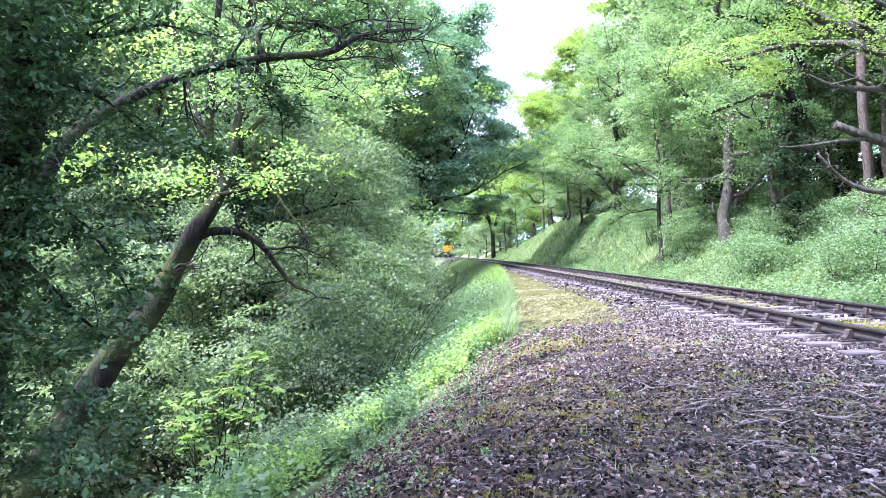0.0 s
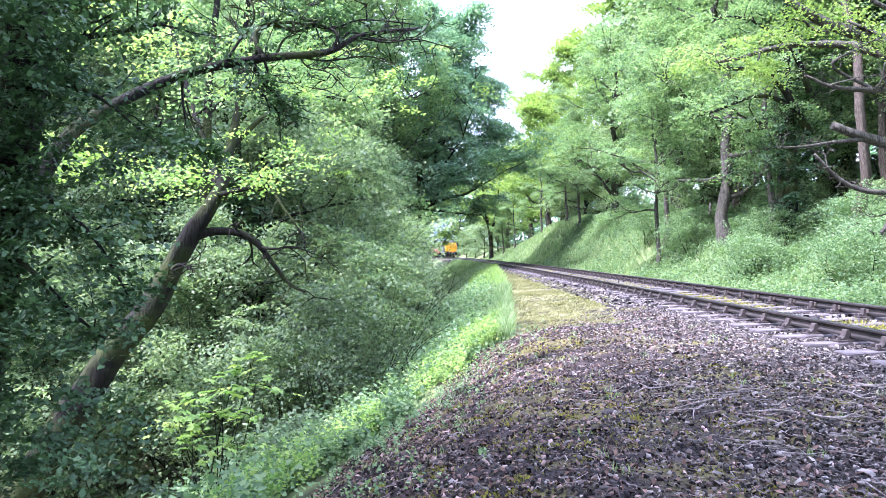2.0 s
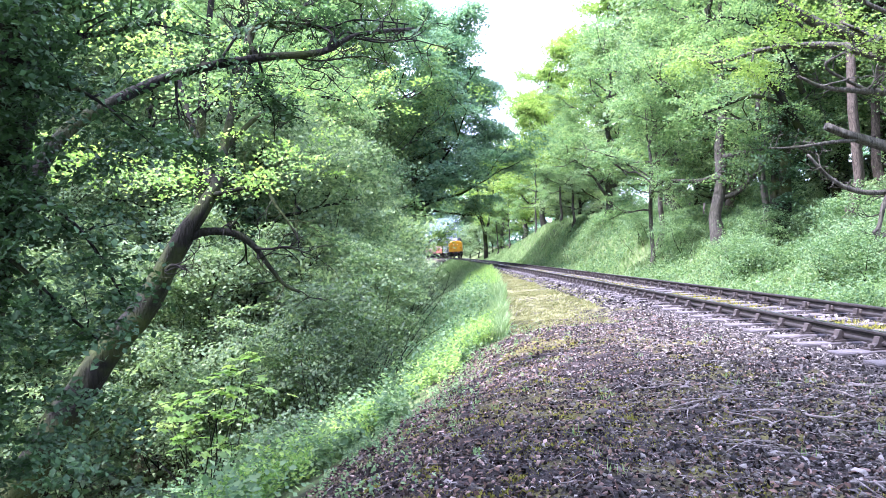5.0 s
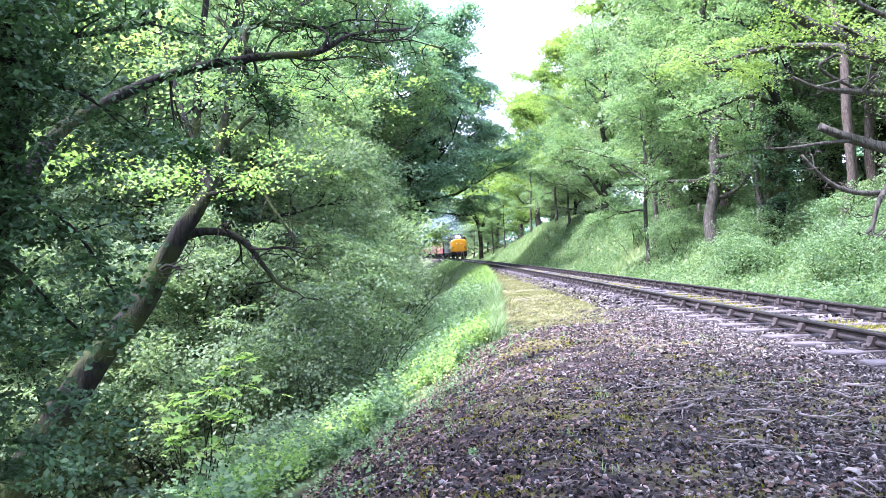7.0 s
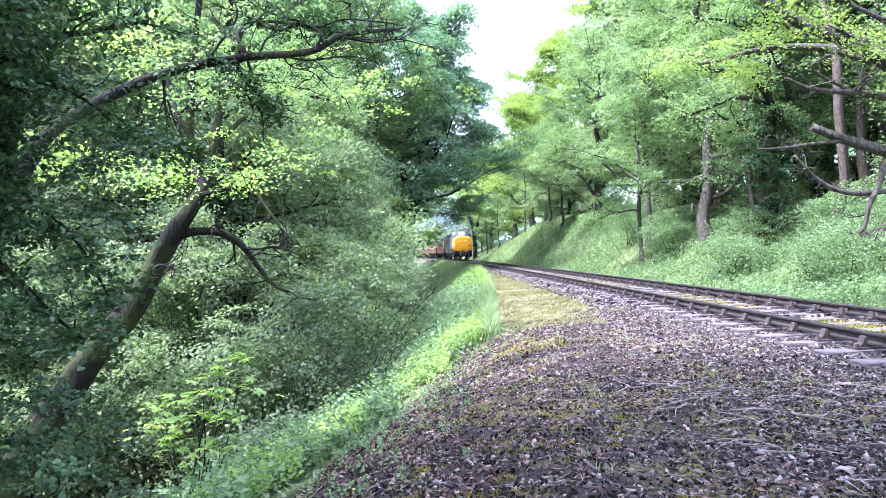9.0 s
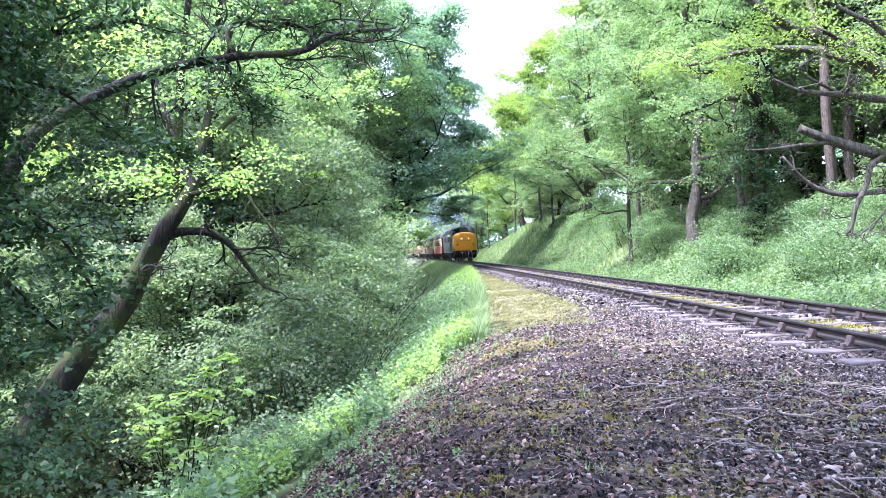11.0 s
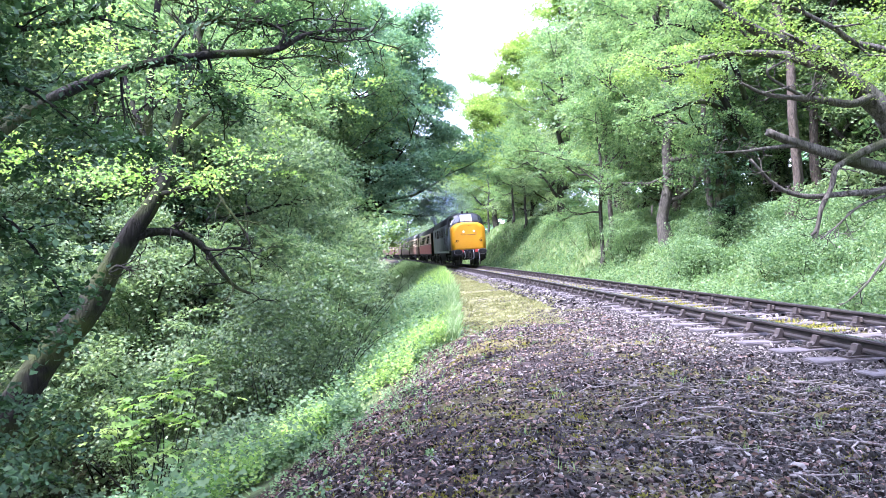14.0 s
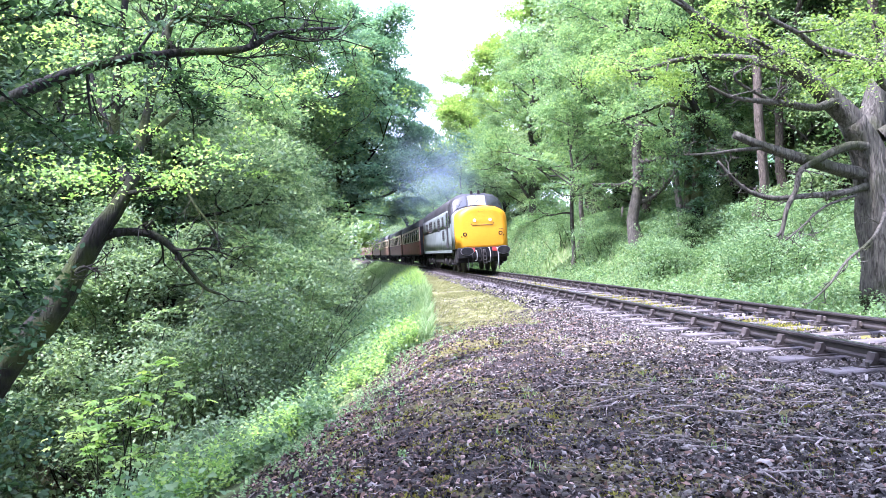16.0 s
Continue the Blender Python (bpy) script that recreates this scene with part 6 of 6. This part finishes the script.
CUBE = np.array([(-1, -1, -1), (1, -1, -1), (1, 1, -1), (-1, 1, -1), (-1, -1, 1), (1, -1, 1), (1, 1, 1), (-1, 1, 1)], dtype=float)
CUBE_TRIS = np.array([(0, 2, 1), (0, 3, 2), (4, 5, 6), (4, 6, 7), (0, 1, 5), (0, 5, 4), (1, 2, 6), (1, 6, 5), (2, 3, 7), (2, 7, 6), (3, 0, 4), (3, 4, 7)])[2:]          # the underside stays open


def stones(rng, x, y, size):
    """Angular stones that lie on the ground."""
    k = len(x)
    v = CUBE[None] * np.array([1.3, 0.72, 0.40]) * (size * np.exp(rng.normal(0, 0.35, k)))[:, None, None] * (1 + rng.normal(0, 0.22, (k, 8, 3)))
    top = v[:, 4:, :2] * rng.uniform(0.45, 0.95, (k, 1, 1))
    v[:, 4:, :2] = top
    q = unit(rng.normal(size=(k, 4)) * np.array([1, 0.50, 0.50, 1]))
    w, a, b, c = q.T
    rot = np.stack([np.stack([1 - 2 * (b * b + c * c), 2 * (a * b - c * w), 2 * (a * c + b * w)], -1),
                    np.stack([2 * (a * b + c * w), 1 - 2 * (a * a + c * c), 2 * (b * c - a * w)], -1),
                    np.stack([2 * (a * c - b * w), 2 * (b * c + a * w), 1 - 2 * (a * a + b * b)], -1)], 1)
    v = np.einsum("kij,knj->kni", rot, v)
    z = ground_z(x, y) + rng.uniform(-0.2, 1.0, k) * size * 0.8
    v = v + np.stack([x, y, z], -1)[:, None, :]
    t = CUBE_TRIS[None] + (np.arange(k) * 8)[:, None, None]
    return v.reshape(-1, 3), t.reshape(-1, 3)


def build_ballast():
    rng = np.random.default_rng(43)
    mat = stone_material()
    y = spots(rng, 118000, 3.0, 15, 1.5)
    lo, hi = table(y, CREST_X) - 0.1, track_x(y) + 0.4
    f = rng.random(len(y)) ** 0.7
    x = lo + (hi - lo) * f
    keep = rng.random(len(y)) < 0.12 + 1.6 * f ** 1.6
    v, t = stones(rng, x[keep], y[keep], 0.0100)
    tagged(triangles_object("ballast", v, t, mat), "loose dark purple-grey ballast stones", "ballast", kind="stuff")
    # clods and bark chips on the bare soil
    y = spots(rng, 32000, 3.0, 14, 1.6)
    lo, hi = table(y, CREST_X) - 0.35, track_x(y) - 1.5
    x = lo + (hi - lo) * rng.random(len(y)) ** 1.4 * 0.95
    v, t = stones(rng, x, y, 0.0092)
    tagged(triangles_object("soil_clods", v, t, clod_material()), "dark brown clods and bark chips on the bare soil", "soil", kind="stuff")
    y = spots(rng, 9000, 15, 70, 1.8)
    x = track_x(y) - 1.0 - 1.0 * rng.random(len(y)) ** 1.6
    v, t = stones(rng, x, y, 0.022)
    tagged(triangles_object("ballast", v, t, mat), "loose dark ballast stones along the track", "ballast", kind="stuff")
    y = spots(rng, 13000, 3, 40, 1.4)
    x = track_x(y) + rng.uniform(-1.2, 2.3, len(y))
    v, t = stones(rng, x, y, 0.021)
    tagged(triangles_object("ballast", v, t, mat), "loose ballast stones between the sleepers", "ballast", kind="stuff")


def build_litter():
    """Fallen twigs, a few sticks and dead leaves on the ballast."""
    rnd, rng = random.Random(44), np.random.default_rng(44)
    verts, faces = [], []
    for k in range(800):
        y = 3.1 + 9.5 * rnd.random() ** 1.4
        lo, hi = float(table(y, CREST_X)) - 0.1, track_x(y) - 1.0
        x = lo + (hi - lo) * rnd.random()
        a, long = rnd.uniform(0, 6.28), rnd.uniform(0.03, 0.13) * (1.5 if k % 14 == 0 else 1.0)
        pts = []
        for i in range(4):
            px, py = x + math.cos(a) * long * i / 3, y + math.sin(a) * long * i / 3
            a += rnd.gauss(0, 0.8)
            pts.append(Vector((px, py, foot(px, py) + 0.016 + rnd.uniform(0, 0.02))))
        r = rnd.uniform(0.0018, 0.0048) * (1.5 if k % 12 == 0 else 1.0)
        tube(verts, faces, pts, [r, r, r * 0.8, r * 0.4], 4)
    pale = bark_material("bleached twigs", (0.13, 0.108, 0.10), (0.34, 0.295, 0.275), moss_from=0.9)
    tagged(mesh_object("twigs", verts, faces, pale), "pale fallen twigs scattered over the ballast", "twigs", kind="stuff")
    for k in range(30):
        y = 3.5 + 3.2 * rnd.random()
        x, a, long, r = rnd.uniform(1.9, min(3.9, 0.72 * y + 0.6)), rnd.uniform(0, 6.28), rnd.uniform(0.15, 0.40), rnd.uniform(0.005, 0.013)
        pts = []
        for i in range(6):
            px, py = x + math.cos(a) * long * i / 5, y + math.sin(a) * long * i / 5
            a += rnd.gauss(0, 0.65)
            pts.append(Vector((px, py, foot(px, py) + 0.022 + r)))
        verts, faces = [], []
        tube(verts, faces, pts, taper(r, r * 0.5, 6), 6)
        d = (pts[3] - pts[2]).normalized()
        for s in (-1, 1):
            tube(verts, faces, [pts[2 + (s > 0)], pts[2 + (s > 0)] + d * 0.1 + Vector((-d.y, d.x, 0.1)) * 0.09 * s, pts[2 + (s > 0)] + d * 0.2 + Vector((-d.y, d.x, 0.05)) * 0.2 * s], [r * 0.6, r * 0.4, r * 0.2], 5)
        ob = mesh_object("fallen_stick", verts, faces, pale, smooth=True)
        tagged(ob, "forked fallen stick lying on the ballast", "stick", "fallen sticks")
    brown = leaf_material("dead leaves", (0.05, 0.028, 0.02), (0.11, 0.066, 0.05), (0.24, 0.16, 0.125), rough=0.9, through_light=0.1)
    y = spots(rng, 3500, 3.1, 15, 1.4)
    lo, hi = table(y, CREST_X) - 0.4, track_x(y) - 1.6
    x = lo + (hi - lo) * rng.random(len(y)) ** 1.7
    v, t = leaf_arrays(rng, np.c_[x, y, ground_z(x, y) + 0.022], 0.045, droop=0.0, flat=0.95, width=0.25)
    tagged(triangles_object("dead_leaves", v, t, brown), "brown dead leaves and chips on the soil", "leaf litter", kind="stuff")


def build_stakes():
    for k, (x, y, h) in enumerate(((11.80, 28.84, -0.20), (14.60, 38.58, 0.32), (15.92, 44.46, 1.27), (15.85, 48.49, 1.91))):
        g = foot(x, y)
        verts, faces = [], []
        tube(verts, faces, [Vector((0, 0, -0.2)), Vector((0.01, 0, 0.4)), Vector((0.03, 0.01, 0.85))], [0.05, 0.048, 0.045], 7)
        ob = mesh_object("fence_stake", verts, faces, DEAD_WOOD, smooth=True)
        ob.location = (x, y, g)
        tagged(ob, "weathered wooden stake standing in the grass", "fence post", "stakes on the bank")


build_herbs()
build_grass()
build_ballast()
build_litter()
build_stakes()


motions()
